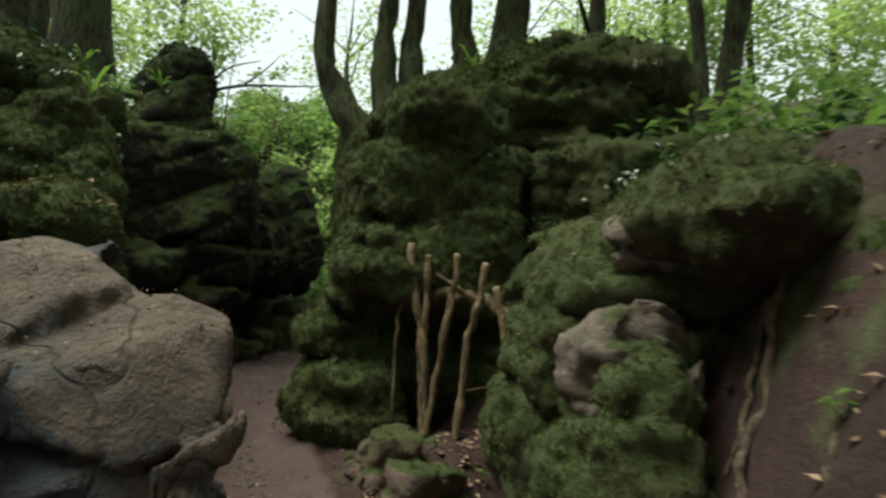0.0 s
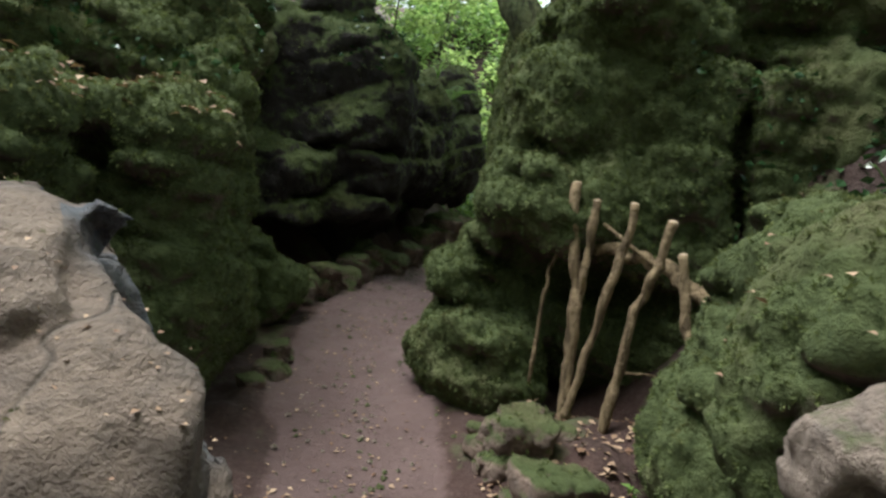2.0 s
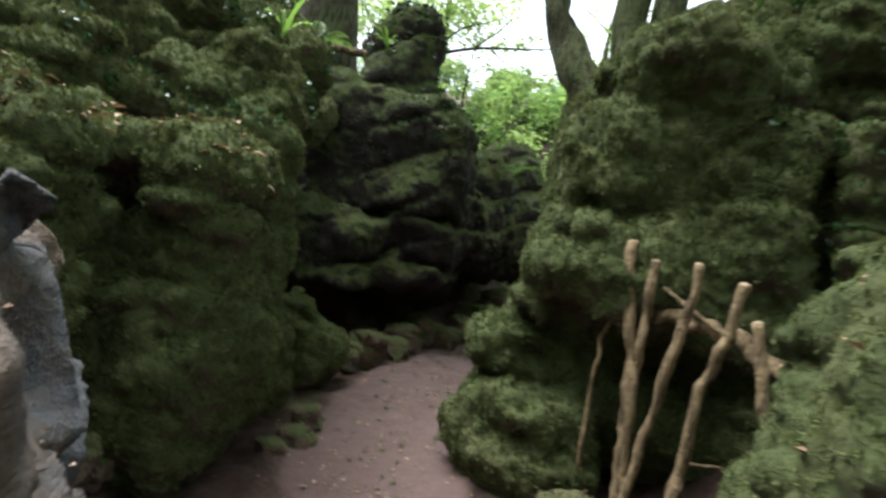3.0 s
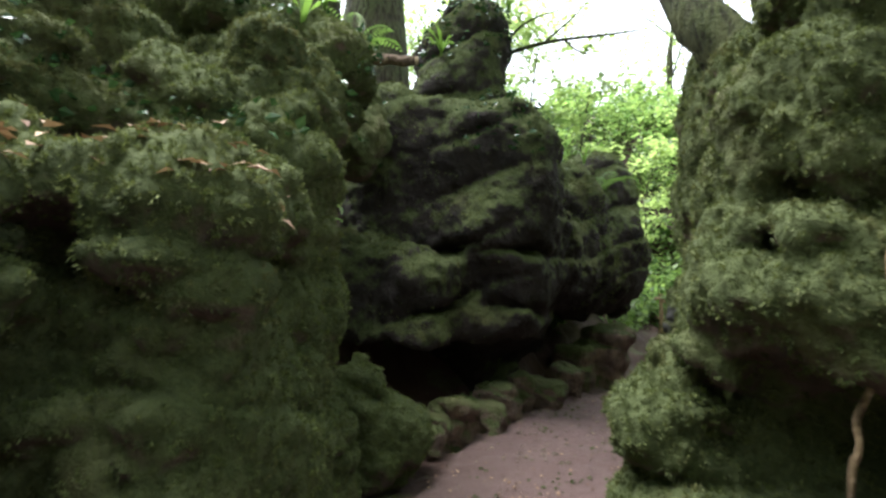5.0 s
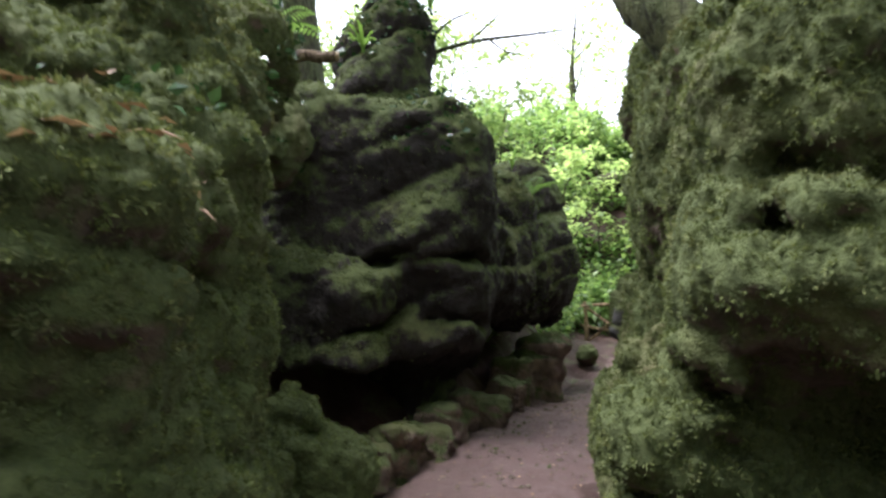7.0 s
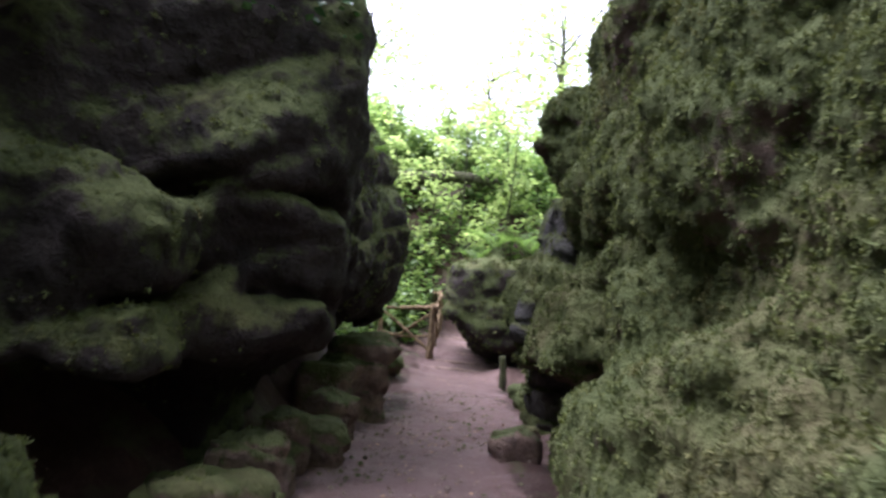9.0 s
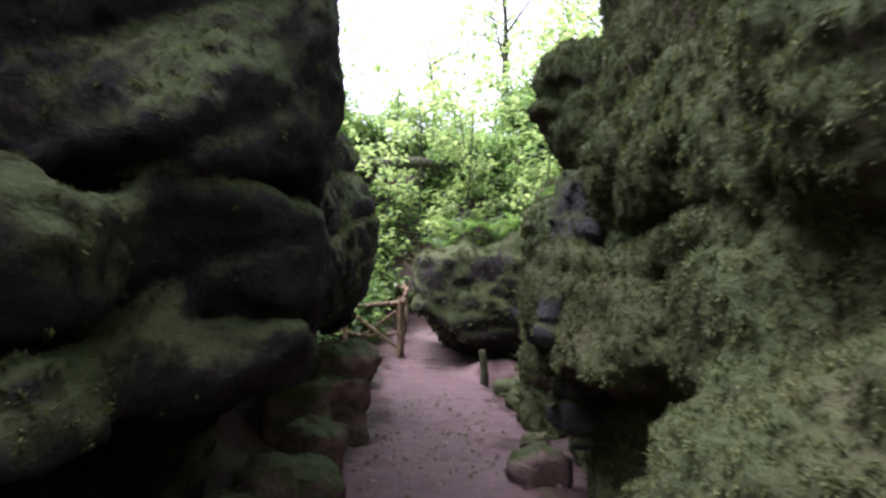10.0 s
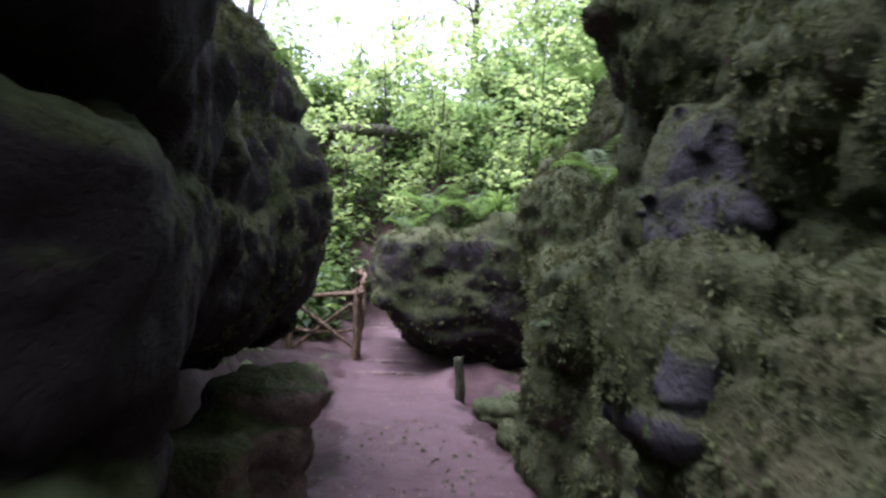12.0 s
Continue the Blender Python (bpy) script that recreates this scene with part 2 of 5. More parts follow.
def tube(points, radii, sides=10, seed=0, bumpy=0.12, taper_end=True):
    """A round branch along points: verts and quads."""
    pts = np.array(points, dtype=float)
    # refine along a smooth curve
    t = np.linspace(0, len(pts) - 1, max(6, 5 * (len(pts) - 1) + 1))
    i = np.clip(np.floor(t).astype(int), 0, len(pts) - 2)
    u = (t - i)[:, None]
    ext = np.vstack([2 * pts[0] - pts[1], pts, 2 * pts[-1] - pts[-2]])
    a, b, c, d = ext[i], ext[i + 1], ext[i + 2], ext[i + 3]
    line = 0.5 * (2 * b + (c - a) * u + (2 * a - 5 * b + 4 * c - d) * u ** 2 + (3 * b - a - 3 * c + d) * u ** 3)
    rad = np.interp(t, np.arange(len(radii)), radii)
    way = np.gradient(line, axis=0)
    way /= np.linalg.norm(way, axis=1)[:, None] + 1e-9
    ref = np.array([0.31, 0.2, 0.93]) if abs(way[0, 2]) < 0.8 else np.array([0.9, 0.4, 0.1])
    u1 = np.cross(way, ref)
    u1 /= np.linalg.norm(u1, axis=1)[:, None]
    u2 = np.cross(way, u1)
    ang = np.linspace(0, 2 * np.pi, sides, endpoint=False)
    ring = line[:, None, :] + (u1[:, None, :] * np.cos(ang)[None, :, None] + u2[:, None, :] * np.sin(ang)[None, :, None]) * rad[:, None, None]
    v = ring.reshape(-1, 3)
    rr = np.repeat(rad, sides)[:, None]
    out = v - np.repeat(line, sides, 0)
    v = v + out * bumpy * (vnoise(v / np.maximum(rr, 0.01) * 0.5, 1.0, seed)[:, None] + 0.5 * vnoise(v / np.maximum(rr, 0.01), 0.6, seed + 1)[:, None])
    m = len(line)
    k = np.arange(sides)
    f = np.concatenate([np.stack([j * sides + k, j * sides + (k + 1) % sides, (j + 1) * sides + (k + 1) % sides, (j + 1) * sides + k], 1) for j in range(m - 1)])
    caps = []
    for j, flip in ((0, True), (m - 1, False)):
        cidx = len(v)
        v = np.vstack([v, line[j] + way[j] * rad[j] * (0.25 if not flip else -0.25)])
        a_, b_ = j * sides + k, j * sides + (k + 1) % sides
        tri = np.stack([a_, b_, np.full(sides, cidx), np.full(sides, cidx)], 1)
        caps.append(tri[:, ::-1] if flip else tri)
    f = np.concatenate([f] + caps)
    return v, f


def quads_to_mesh(name, v, f, mat, parent=None, smooth=True, label=""):
    me = bpy.data.meshes.new(name)
    me.from_pydata([tuple(p) for p in v], [], [tuple(dict.fromkeys(int(i) for i in q)) for q in f])
    me.materials.append(mat)
    me.polygons.foreach_set("use_smooth", [smooth] * len(me.polygons))
    ob = new(name, me)
    if parent is not None:
        ob.parent = parent
    if label:
        tagged(ob, label)
    return ob


def branch(name, points, radii, mat, parent=None, sides=10, seed=0, bumpy=0.12, label=""):
    v, f = tube(points, radii, sides, seed, bumpy)
    return quads_to_mesh(name, v, f, mat, parent, True, label)


def empty(name, place, label, category, group="", kind=""):
    ob = new(name)
    ob.location = place
    return tagged(ob, label, category, group, kind)


def leaves(name, parent, centres, size, seed, mat, flat=0.5, shape=(0.0, 0.42, 1.0), spread=0.5, smooth=False):
    """Many single leaves: each a blade of two folded quads about its midrib."""
    r = rng(seed)
    n = len(centres)
    way = r.randn(n, 3) * np.array([1, 1, spread])
    way /= np.linalg.norm(way, axis=1)[:, None]
    up = r.randn(n, 3) * (1 - flat) + np.array([0, 0, 1.0]) * flat * 2
    side = np.cross(way, up)
    side /= np.linalg.norm(side, axis=1)[:, None] + 1e-9
    nrm = np.cross(side, way)
    L = size * (0.6 + 0.8 * r.rand(n, 1))
    w = L * 0.34
    c = np.asarray(centres)
    a = c
    m1 = c + way * L * 0.45
    tip = c + way * L - nrm * L * 0.12
    l1 = c + way * L * 0.4 + side * w + nrm * L * 0.1
    r1 = c + way * L * 0.4 - side * w + nrm * L * 0.1
    v = np.stack([a, l1, tip, m1, r1], 1).reshape(-1, 3)
    k = np.arange(n)[:, None] * 5
    f = np.concatenate([k + np.array([[0, 3, 2, 1]]), k + np.array([[0, 4, 2, 3]])])
    return put(name, v, f, mat, parent, smooth)


# ---------------------------------------------------------------- materials
class Nodes:
    def __init__(self, name):
        self.mat = bpy.data.materials.new(name)
        self.mat.use_nodes = True
        self.n, self.l = self.mat.node_tree.nodes, self.mat.node_tree.links
        self.bsdf = self.n["Principled BSDF"]
        self.out = self.n["Material Output"]

    def add(self, kind, **values):
        node = self.n.new(kind)
        for key, value in values.items():
            node.inputs[key.replace("_", " ")].default_value = value
        return node

    def wire(self, a, b):
        self.l.new(a, b)

    def noise(self, scale, detail=4.0, rough=0.6):
        tex = self.n.new("ShaderNodeTexNoise")
        tex.inputs["Scale"].default_value, tex.inputs["Detail"].default_value, tex.inputs["Roughness"].default_value = scale, detail, rough
        if not hasattr(self, "co"):
            self.co = self.n.new("ShaderNodeNewGeometry")
        self.wire(self.co.outputs["Position"], tex.inputs["Vector"])
        return tex.outputs["Fac"]

    def ramp(self, fac, stops):
        r = self.n.new("ShaderNodeValToRGB")
        el = r.color_ramp.elements
        while len(el) < len(stops):
            el.new(0.5)
        for e, (at, col) in zip(el, stops):
            e.position = at
            e.color = (*col, 1) if len(col) == 3 else col
        self.wire(fac, r.inputs[0])
        return r.outputs[0]

    def mix(self, fac, a, b, blend='MIX'):
        m = self.n.new("ShaderNodeMix")
        m.data_type, m.blend_type = 'RGBA', blend
        for sock, value in ((m.inputs[0], fac), (m.inputs[6], a), (m.inputs[7], b)):
            if isinstance(value, (int, float)):
                sock.default_value = value
            elif isinstance(value, tuple):
                sock.default_value = (*value, 1)
            else:
                self.wire(value, sock)
        return m.outputs[2]

    def math(self, op, a, b, clamp=False):
        m = self.n.new("ShaderNodeMath")
        m.operation, m.use_clamp = op, clamp
        for sock, value in zip(m.inputs, (a, b)):
            if isinstance(value, (int, float)):
                sock.default_value = value
            else:
                self.wire(value, sock)
        return m.outputs[0]

    def bump(self, height, strength, distance=0.02):
        b = self.n.new("ShaderNodeBump")
        b.inputs["Strength"].default_value, b.inputs["Distance"].default_value = strength, distance
        self.wire(height, b.inputs["Height"])
        self.wire(b.outputs[0], self.bsdf.inputs["Normal"])

    def finish(self, colour, roughness=0.9, specular=0.3):
        if isinstance(colour, tuple):
            self.bsdf.inputs["Base Color"].default_value = (*colour, 1)
        else:
            self.wire(colour, self.bsdf.inputs["Base Color"])
        if isinstance(roughness, (int, float)):
            self.bsdf.inputs["Roughness"].default_value = roughness
        else:
            self.wire(roughness, self.bsdf.inputs["Roughness"])
        self.bsdf.inputs["Specular IOR Level"].default_value = specular
        return self.mat


def moss_colour(m):
    big = m.noise(1.3, 3)
    fine = m.noise(34, 5, 0.75)
    a = m.ramp(big, [(0.3, (0.036, 0.05, 0.02)), (0.52, (0.068, 0.084, 0.033)), (0.7, (0.105, 0.09, 0.047))])
    return m.mix(m.ramp(fine, [(0.3, (0, 0, 0)), (0.75, (0.75, 0.75, 0.75))]), a, (0.13, 0.15, 0.06))


def rock_material(name, moss_level, stone, stone2):
    """Stone with a skin of moss that thins out on steep and worn faces."""
    m = Nodes(name)
    bed = m.noise(2.4, 6, 0.65)
    col = m.ramp(bed, [(0.3, stone), (0.62, stone2)])
    stain = m.noise(9, 5, 0.7)
    col = m.mix(m.ramp(stain, [(0.45, (0, 0, 0)), (0.7, (0.6, 0.6, 0.6))]), col, (0.05, 0.045, 0.045))
    sep = m.n.new("ShaderNodeSeparateXYZ")
    m.wire(m.co.outputs["Normal"], sep.inputs[0])
    lie = m.math('MULTIPLY', sep.outputs[2], 0.35)
    cover = m.math('ADD', m.math('ADD', lie, m.noise(1.9, 4, 0.6)), m.math('MULTIPLY', m.noise(11, 3), 0.5))
    fac = m.ramp(m.math('ADD', cover, moss_level), [(0.62, (0, 0, 0)), (0.8, (1, 1, 1))])
    col = m.mix(fac, col, moss_colour(m))
    h = m.math('ADD', m.noise(35, 6, 0.7), m.math('MULTIPLY', m.noise(9, 4, 0.6), 1.2))
    m.bump(h, 1.0, 0.05)
    return m.finish(col, 0.92, 0.15)


ROCK = rock_material("mossy_rock", 0.2, (0.075, 0.055, 0.046), (0.17, 0.12, 0.095))
ROCK_BARE = rock_material("bare_rock", -0.3, (0.17, 0.13, 0.11), (0.36, 0.28, 0.23))
# Near-black stone: the shade on the overhang and leaning rock is in its colour.
ROCK_DARK = rock_material("dark_shaded_rock", -0.12, (0.019, 0.016, 0.015), (0.048, 0.038, 0.036))
GREY = rock_material("grey_rock", -0.22, (0.045, 0.043, 0.043), (0.12, 0.115, 0.112))
STONE = rock_material("path_stone", -0.13, (0.15, 0.1, 0.085), (0.28, 0.2, 0.16))


def grey_boulder_material():
    m = Nodes("quartzite")
    cell = m.n.new("ShaderNodeTexVoronoi")
    cell.inputs["Scale"].default_value = 2.6
    tone = m.math('ADD', m.noise(1.6, 5, 0.6), 0.0)
    m.wire(m.co.outputs["Position"], cell.inputs["Vector"])
    tone = m.math('ADD', m.math('MULTIPLY', tone, 0.8), m.math('MULTIPLY', cell.outputs["Color"], 0.2))
    col = m.ramp(tone, [(0.45, (0.075, 0.08, 0.094)), (0.51, (0.115, 0.088, 0.074)), (0.58, (0.165, 0.118, 0.09)), (0.72, (0.25, 0.185, 0.14))])
    col = m.mix(m.ramp(m.noise(14, 6, 0.75), [(0.46, (0, 0, 0)), (0.7, (0.7, 0.7, 0.7))]), col, (0.075, 0.055, 0.043))
    sep = m.n.new("ShaderNodeSeparateXYZ")
    m.wire(m.co.outputs["Normal"], sep.inputs[0])
    cover = m.math('ADD', m.math('MULTIPLY', sep.outputs[2], 0.32), m.math('ADD', m.noise(2.6, 4), m.math('MULTIPLY', m.noise(15, 3), 0.4)))
    col = m.mix(m.ramp(cover, [(1.0, (0, 0, 0)), (1.15, (0.85, 0.85, 0.85))]), col, moss_colour(m))
    crack = m.n.new("ShaderNodeTexVoronoi")
    crack.feature = 'DISTANCE_TO_EDGE'
    crack.inputs["Scale"].default_value = 1.7
    bend = m.n.new("ShaderNodeVectorMath")
    bend.operation = 'MULTIPLY_ADD'
    wob = m.n.new("ShaderNodeTexNoise")
    wob.inputs["Scale"].default_value = 5.0
    m.wire(m.co.outputs["Position"], wob.inputs["Vector"])
    m.wire(wob.outputs["Color"], bend.inputs[0])
    bend.inputs[1].default_value = (0.25, 0.25, 0.25)
    m.wire(m.co.outputs["Position"], bend.inputs[2])
    m.wire(bend.outputs[0], crack.inputs["Vector"])
    seam = m.ramp(crack.outputs["Distance"], [(0.0, (0.25, 0.25, 0.25)), (0.02, (1, 1, 1))])
    col = m.mix(m.math('ADD', m.math('MULTIPLY', seam, 0.5), 0.5), (0.03, 0.027, 0.024), col)
    m.bump(m.math('ADD', m.math('ADD', m.noise(40, 6, 0.7), m.math('MULTIPLY', m.noise(7, 6, 0.7), 3.0)), m.math('MULTIPLY', seam, 0.8)), 0.9, 0.04)
    return m.finish(col, 0.75, 0.35)


QUARTZITE = grey_boulder_material()


def soil_material():
    """Red earth: pale and trodden on the path, dark on the banks with tree shade in the colour."""
    m = Nodes("red_earth")
    worn = m.n.new("ShaderNodeAttribute")
    worn.attribute_name = "trodden"
    lie = m.noise(1.1, 5, 0.6)
    path = m.ramp(lie, [(0.3, (0.085, 0.05, 0.046)), (0.55, (0.12, 0.075, 0.069)), (0.75, (0.155, 0.1, 0.092))])
    bank = m.ramp(lie, [(0.3, (0.028, 0.014, 0.011)), (0.55, (0.048, 0.023, 0.018)), (0.75, (0.078, 0.038, 0.03))])
    ragged = m.math('ADD', worn.outputs["Fac"], m.math('MULTIPLY', m.math('SUBTRACT', m.noise(9, 5, 0.7), 0.5), 0.9))
    col = m.mix(m.ramp(ragged, [(0.35, (0, 0, 0)), (0.65, (1, 1, 1))]), bank, path)
    grit = m.mix(0.4, col, (0.2, 0.135, 0.118))
    col = m.mix(m.ramp(m.noise(30, 5, 0.75), [(0.45, (0, 0, 0)), (0.75, (0.6, 0.6, 0.6))]), col, grit)
    col = m.mix(m.ramp(m.noise(75, 3, 0.7), [(0.63, (0, 0, 0)), (0.7, (0.7, 0.7, 0.7))]), col, (0.03, 0.021, 0.018))
    green = m.ramp(m.noise(2.3, 4), [(0.56, (0, 0, 0)), (0.68, (0.8, 0.8, 0.8))])
    off = m.ramp(ragged, [(0.2, (1, 1, 1)), (0.5, (0, 0, 0))])
    col = m.mix(m.mix(1.0, green, off, 'MULTIPLY'), col, moss_colour(m))
    m.bump(m.math('ADD', m.noise(60, 5, 0.7), m.math('MULTIPLY', m.noise(8, 4, 0.6), 1.5)), 0.9, 0.025)
    return m.finish(col, m.ramp(m.noise(3, 3), [(0.3, (0.55, 0.55, 0.55)), (0.7, (0.9, 0.9, 0.9))]), 0.35)


SOIL = soil_material()


def leaf_material(name, a, b, gloss=0.45, thin=0.45, glow=1.6, dry=None):
    """A leaf: colour varies from leaf to leaf, and light shines through it."""
    m = Nodes(name)
    g = m.n.new("ShaderNodeNewGeometry")
    col = m.ramp(g.outputs["Random Per Island"], [(0.0, a), (1.0, b)])
    m.co = g
    col = m.mix(m.ramp(m.noise(2.0, 3), [(0.35, (0, 0, 0)), (0.7, (0.5, 0.5, 0.5))]), col, tuple(0.6 * v for v in a))
    if dry:
        col = m.mix(m.ramp(m.noise(1.7, 4, 0.65), [(0.5, (0, 0, 0)), (0.66, (0.8, 0.8, 0.8))]), col, dry)
        col = m.mix(m.ramp(m.noise(17, 2), [(0.42, (0.75, 0.75, 0.75)), (0.6, (0, 0, 0))]), col, tuple(0.55 * v for v in a))
    m.finish(col, gloss, 0.4)
    tr = m.n.new("ShaderNodeBsdfTranslucent")
    warm = m.mix(1.0, col, (glow, glow, 0.7 * glow), 'MULTIPLY')
    m.wire(warm, tr.inputs["Color"])
    mix = m.n.new("ShaderNodeMixShader")
    mix.inputs[0].default_value = thin
    m.wire(m.bsdf.outputs[0], mix.inputs[1])
    m.wire(tr.outputs[0], mix.inputs[2])
    m.wire(mix.outputs[0], m.out.inputs[0])
    return m.mat


MOSS_SHOOT = leaf_material("moss_shoot", (0.085, 0.112, 0.037), (0.22, 0.245, 0.083), 0.85, 0.25, 1.0, (0.14, 0.125, 0.055))
LEAF_CANOPY = leaf_material("canopy_leaf", (0.12, 0.18, 0.07), (0.27, 0.34, 0.15), 0.5, 0.6, 1.9)
LEAF_SHRUB = leaf_material("shrub_leaf", (0.07, 0.13, 0.045), (0.2, 0.28, 0.1), 0.35, 0.5, 1.8)
LEAF_IVY = leaf_material("ivy_leaf", (0.02, 0.05, 0.02), (0.05, 0.1, 0.035), 0.22, 0.15, 1.2)
LEAF_FERN = leaf_material("fern_leaf", (0.07, 0.125, 0.03), (0.13, 0.21, 0.06), 0.4, 0.45, 1.6)
LEAF_STRAP = leaf_material("strap_leaf", (0.11, 0.2, 0.04), (0.17, 0.28, 0.07), 0.3, 0.45, 1.5)
LITTER = leaf_material("dead_leaf", (0.16, 0.085, 0.05), (0.42, 0.29, 0.19), 0.7, 0.1, 1.0)


def bark_material(name, a, b, moss):
    m = Nodes(name)
    col = m.ramp(m.noise(8, 6, 0.7), [(0.3, a), (0.7, b)])
    col = m.mix(m.ramp(m.noise(2.2, 4), [(0.5 - moss, (0, 0, 0)), (0.75 - moss, (0.85, 0.85, 0.85))]), col, moss_colour(m))
    ridge = m.n.new("ShaderNodeTexNoise")
    squash = m.n.new("ShaderNodeVectorMath")
    squash.operation = 'MULTIPLY'
    squash.inputs[1].default_value = (1, 1, 0.22)
    m.wire(m.co.outputs["Position"], squash.inputs[0])
    m.wire(squash.outputs[0], ridge.inputs["Vector"])
    ridge.inputs["Scale"].default_value, ridge.inputs["Detail"].default_value = 22, 5
    col = m.mix(m.ramp(ridge.outputs["Fac"], [(0.36, (0.75, 0.75, 0.75)), (0.52, (0, 0, 0))]), col, tuple(0.45 * v for v in a))
    m.bump(m.math('ADD', m.noise(30, 6, 0.7), m.math('MULTIPLY', ridge.outputs["Fac"], 1.5)), 0.9, 0.05)
    return m.finish(col, 0.9, 0.2)


BARK = bark_material("bark", (0.022, 0.018, 0.014), (0.075, 0.058, 0.044), 0.14)
BARK_OLD = bark_material("old_mossy_bark", (0.018, 0.014, 0.011), (0.06, 0.045, 0.034), 0.24)
BARK_PALE = bark_material("pale_wood", (0.14, 0.095, 0.055), (0.36, 0.26, 0.155), -0.12)
BARK_ROOT = bark_material("root_bark", (0.1, 0.07, 0.05), (0.24, 0.17, 0.12), -0.12)
BARK_MOSSY = bark_material("mossy_bark", (0.06, 0.05, 0.04), (0.16, 0.13, 0.1), 0.4)
CUT = bark_material("cut_wood", (0.5, 0.36, 0.24), (0.68, 0.52, 0.37), -0.3)
PLANK = bark_material("weathered_plank", (0.2, 0.14, 0.12), (0.34, 0.25, 0.21), -0.2)


# ---------------------------------------------------------------- ground
def along(y, pairs):
    return np.interp(y, [a for a, _ in pairs], [b for _, b in pairs])


def path_x(y):
    return along(y, [(-3, 0.4), (0.5, 0.2), (1.5, 0.12), (2.5, -0.2), (3, -0.4), (4.2, -0.9), (5.2, -1.45), (7, -2.05), (8.5, -2.1), (11, -1.85), (14, -1.8), (16, -1.72), (18, -1.75), (24, -2.6)])


def path_z(y):
    return along(y, [(-6, 0.4), (-1, 0.28), (1, 0.22), (3, 0.05), (4.3, -0.02), (5.2, 0.12), (6.5, 0.3), (8, 0.4), (11, 0.42), (14, 0.55), (15.3, 0.75), (17, 1.1), (24, 1.6), (40, 2.5), (90, 7)])


def ease(a, b, x):
    t = np.clip((x - a) / (b - a), 0, 1)
    return t * t * (3 - 2 * t)


def ground_z(x, y):
    x, y = np.asarray(x, dtype=float), np.asarray(y, dtype=float)
    off = x - path_x(y)
    h = path_z(y)
    left = ease(along(y, [(1, 0.5), (3, 0.9), (4.5, 1.5), (7, 1.4), (9, 0.9), (15, 0.8)]), 3.0, -off) * along(y, [(-5, 1.0), (1, 1.0), (2.8, 1.0), (4.0, 2.0), (12, 2.4), (15, 0.2), (18, 0.4), (26, 2.0)])
    begin = along(y, [(0, 0.35), (2, 0.5), (3.2, 1.1), (3.8, 1.7), (5, 1.95), (7, 1.2), (30, 2)])
    right = ease(begin, begin + along(y, [(0, 1.5), (3, 1.5), (5, 1.5), (12, 3.0), (30, 4)]), off)
    h = h + left + right * along(y, [(-5, 1.3), (0, 1.6), (2, 1.85), (4, 2.0), (6, 2.4), (12, 2.4), (20, 1.8)])
    h = h + 0.10 * np.clip(np.abs(off) - 3, 0, 40) * along(y, [(-5, 1.2), (30, 0.8)])
    p = np.stack([x, y, 0 * x], 1)
    edge = ease(0.3, 0.9, np.abs(off))
    h = h + (0.03 + 0.09 * edge) * vnoise(p, 0.9, 50) + 0.075 * edge * vnoise(p, 0.28, 51) + (0.01 + 0.022 * edge) * vnoise(p, 0.13, 52)
    h = h + 0.3 * np.exp(-((x - 0.25) / 0.55) ** 2 - ((y - 5.1) / 0.45) ** 2)
    h = h + 0.35 * np.exp(-((x - 1.7) / 0.4) ** 2 - ((y - 3.1) / 0.5) ** 2)
    h = h + 4.6 * ease(17.6, 22.5, y) + 1.0 * ease(25, 45, y)
    h = h + 0.035 * np.clip(np.hypot(x, y - 8) - 25, 0, 300)
    return h


def build_ground():
    fine = np.arange(-4.5, 4.51, 0.05)
    far = np.array([0.1, 0.25, 0.45, 0.7, 1.0, 1.5, 2.1, 3, 4, 5.5, 7.5, 10, 14, 20, 30, 45, 70, 110, 170, 260])
    xs = np.concatenate([(fine[0] - far)[::-1], fine, fine[-1] + far])
    fy = np.concatenate([np.arange(-1.5, 13, 0.05), np.arange(13, 19, 0.1)])
    ys = np.concatenate([(fy[0] - far)[::-1], fy, fy[-1] + far])
    gx, gy = np.meshgrid(xs, ys, indexing="ij")
    z = ground_z(gx.ravel(), gy.ravel())
    v = np.stack([gx.ravel(), gy.ravel(), z], 1)
    ny = len(ys)
    i, j = np.meshgrid(np.arange(len(xs) - 1), np.arange(ny - 1), indexing="ij")
    a = (i * ny + j).ravel()
    f = np.stack([a, a + ny, a + ny + 1, a + 1], 1)
    off = np.abs(v[:, 0] - path_x(v[:, 1])) + 0.2 * vnoise(v, 0.4, 57)
    worn = (1 - ease(0.45, 0.8, off)) * (1 - ease(17.5, 18.5, v[:, 1]))
    ob = new("ground", mesh_of("ground", v, f, SOIL))
    ob.data.attributes.new("trodden", 'FLOAT', 'POINT').data.foreach_set("value", worn.astype(np.float32))
    return tagged(ob, "trodden reddish bare earth of a woodland path and banks", "ground", kind="structure")


ground = build_ground()

# ---------------------------------------------------------------- rocks
def near(x0, x1, y0, y1, soft=0.3):
    """Where moss is worth growing: faces that the path passes."""
    return lambda p: ease(x0 - soft, x0, p[:, 0]) * (1 - ease(x1, x1 + soft, p[:, 0])) * ease(y0 - soft, y0, p[:, 1]) * (1 - ease(y1, y1 + soft, p[:, 1]))


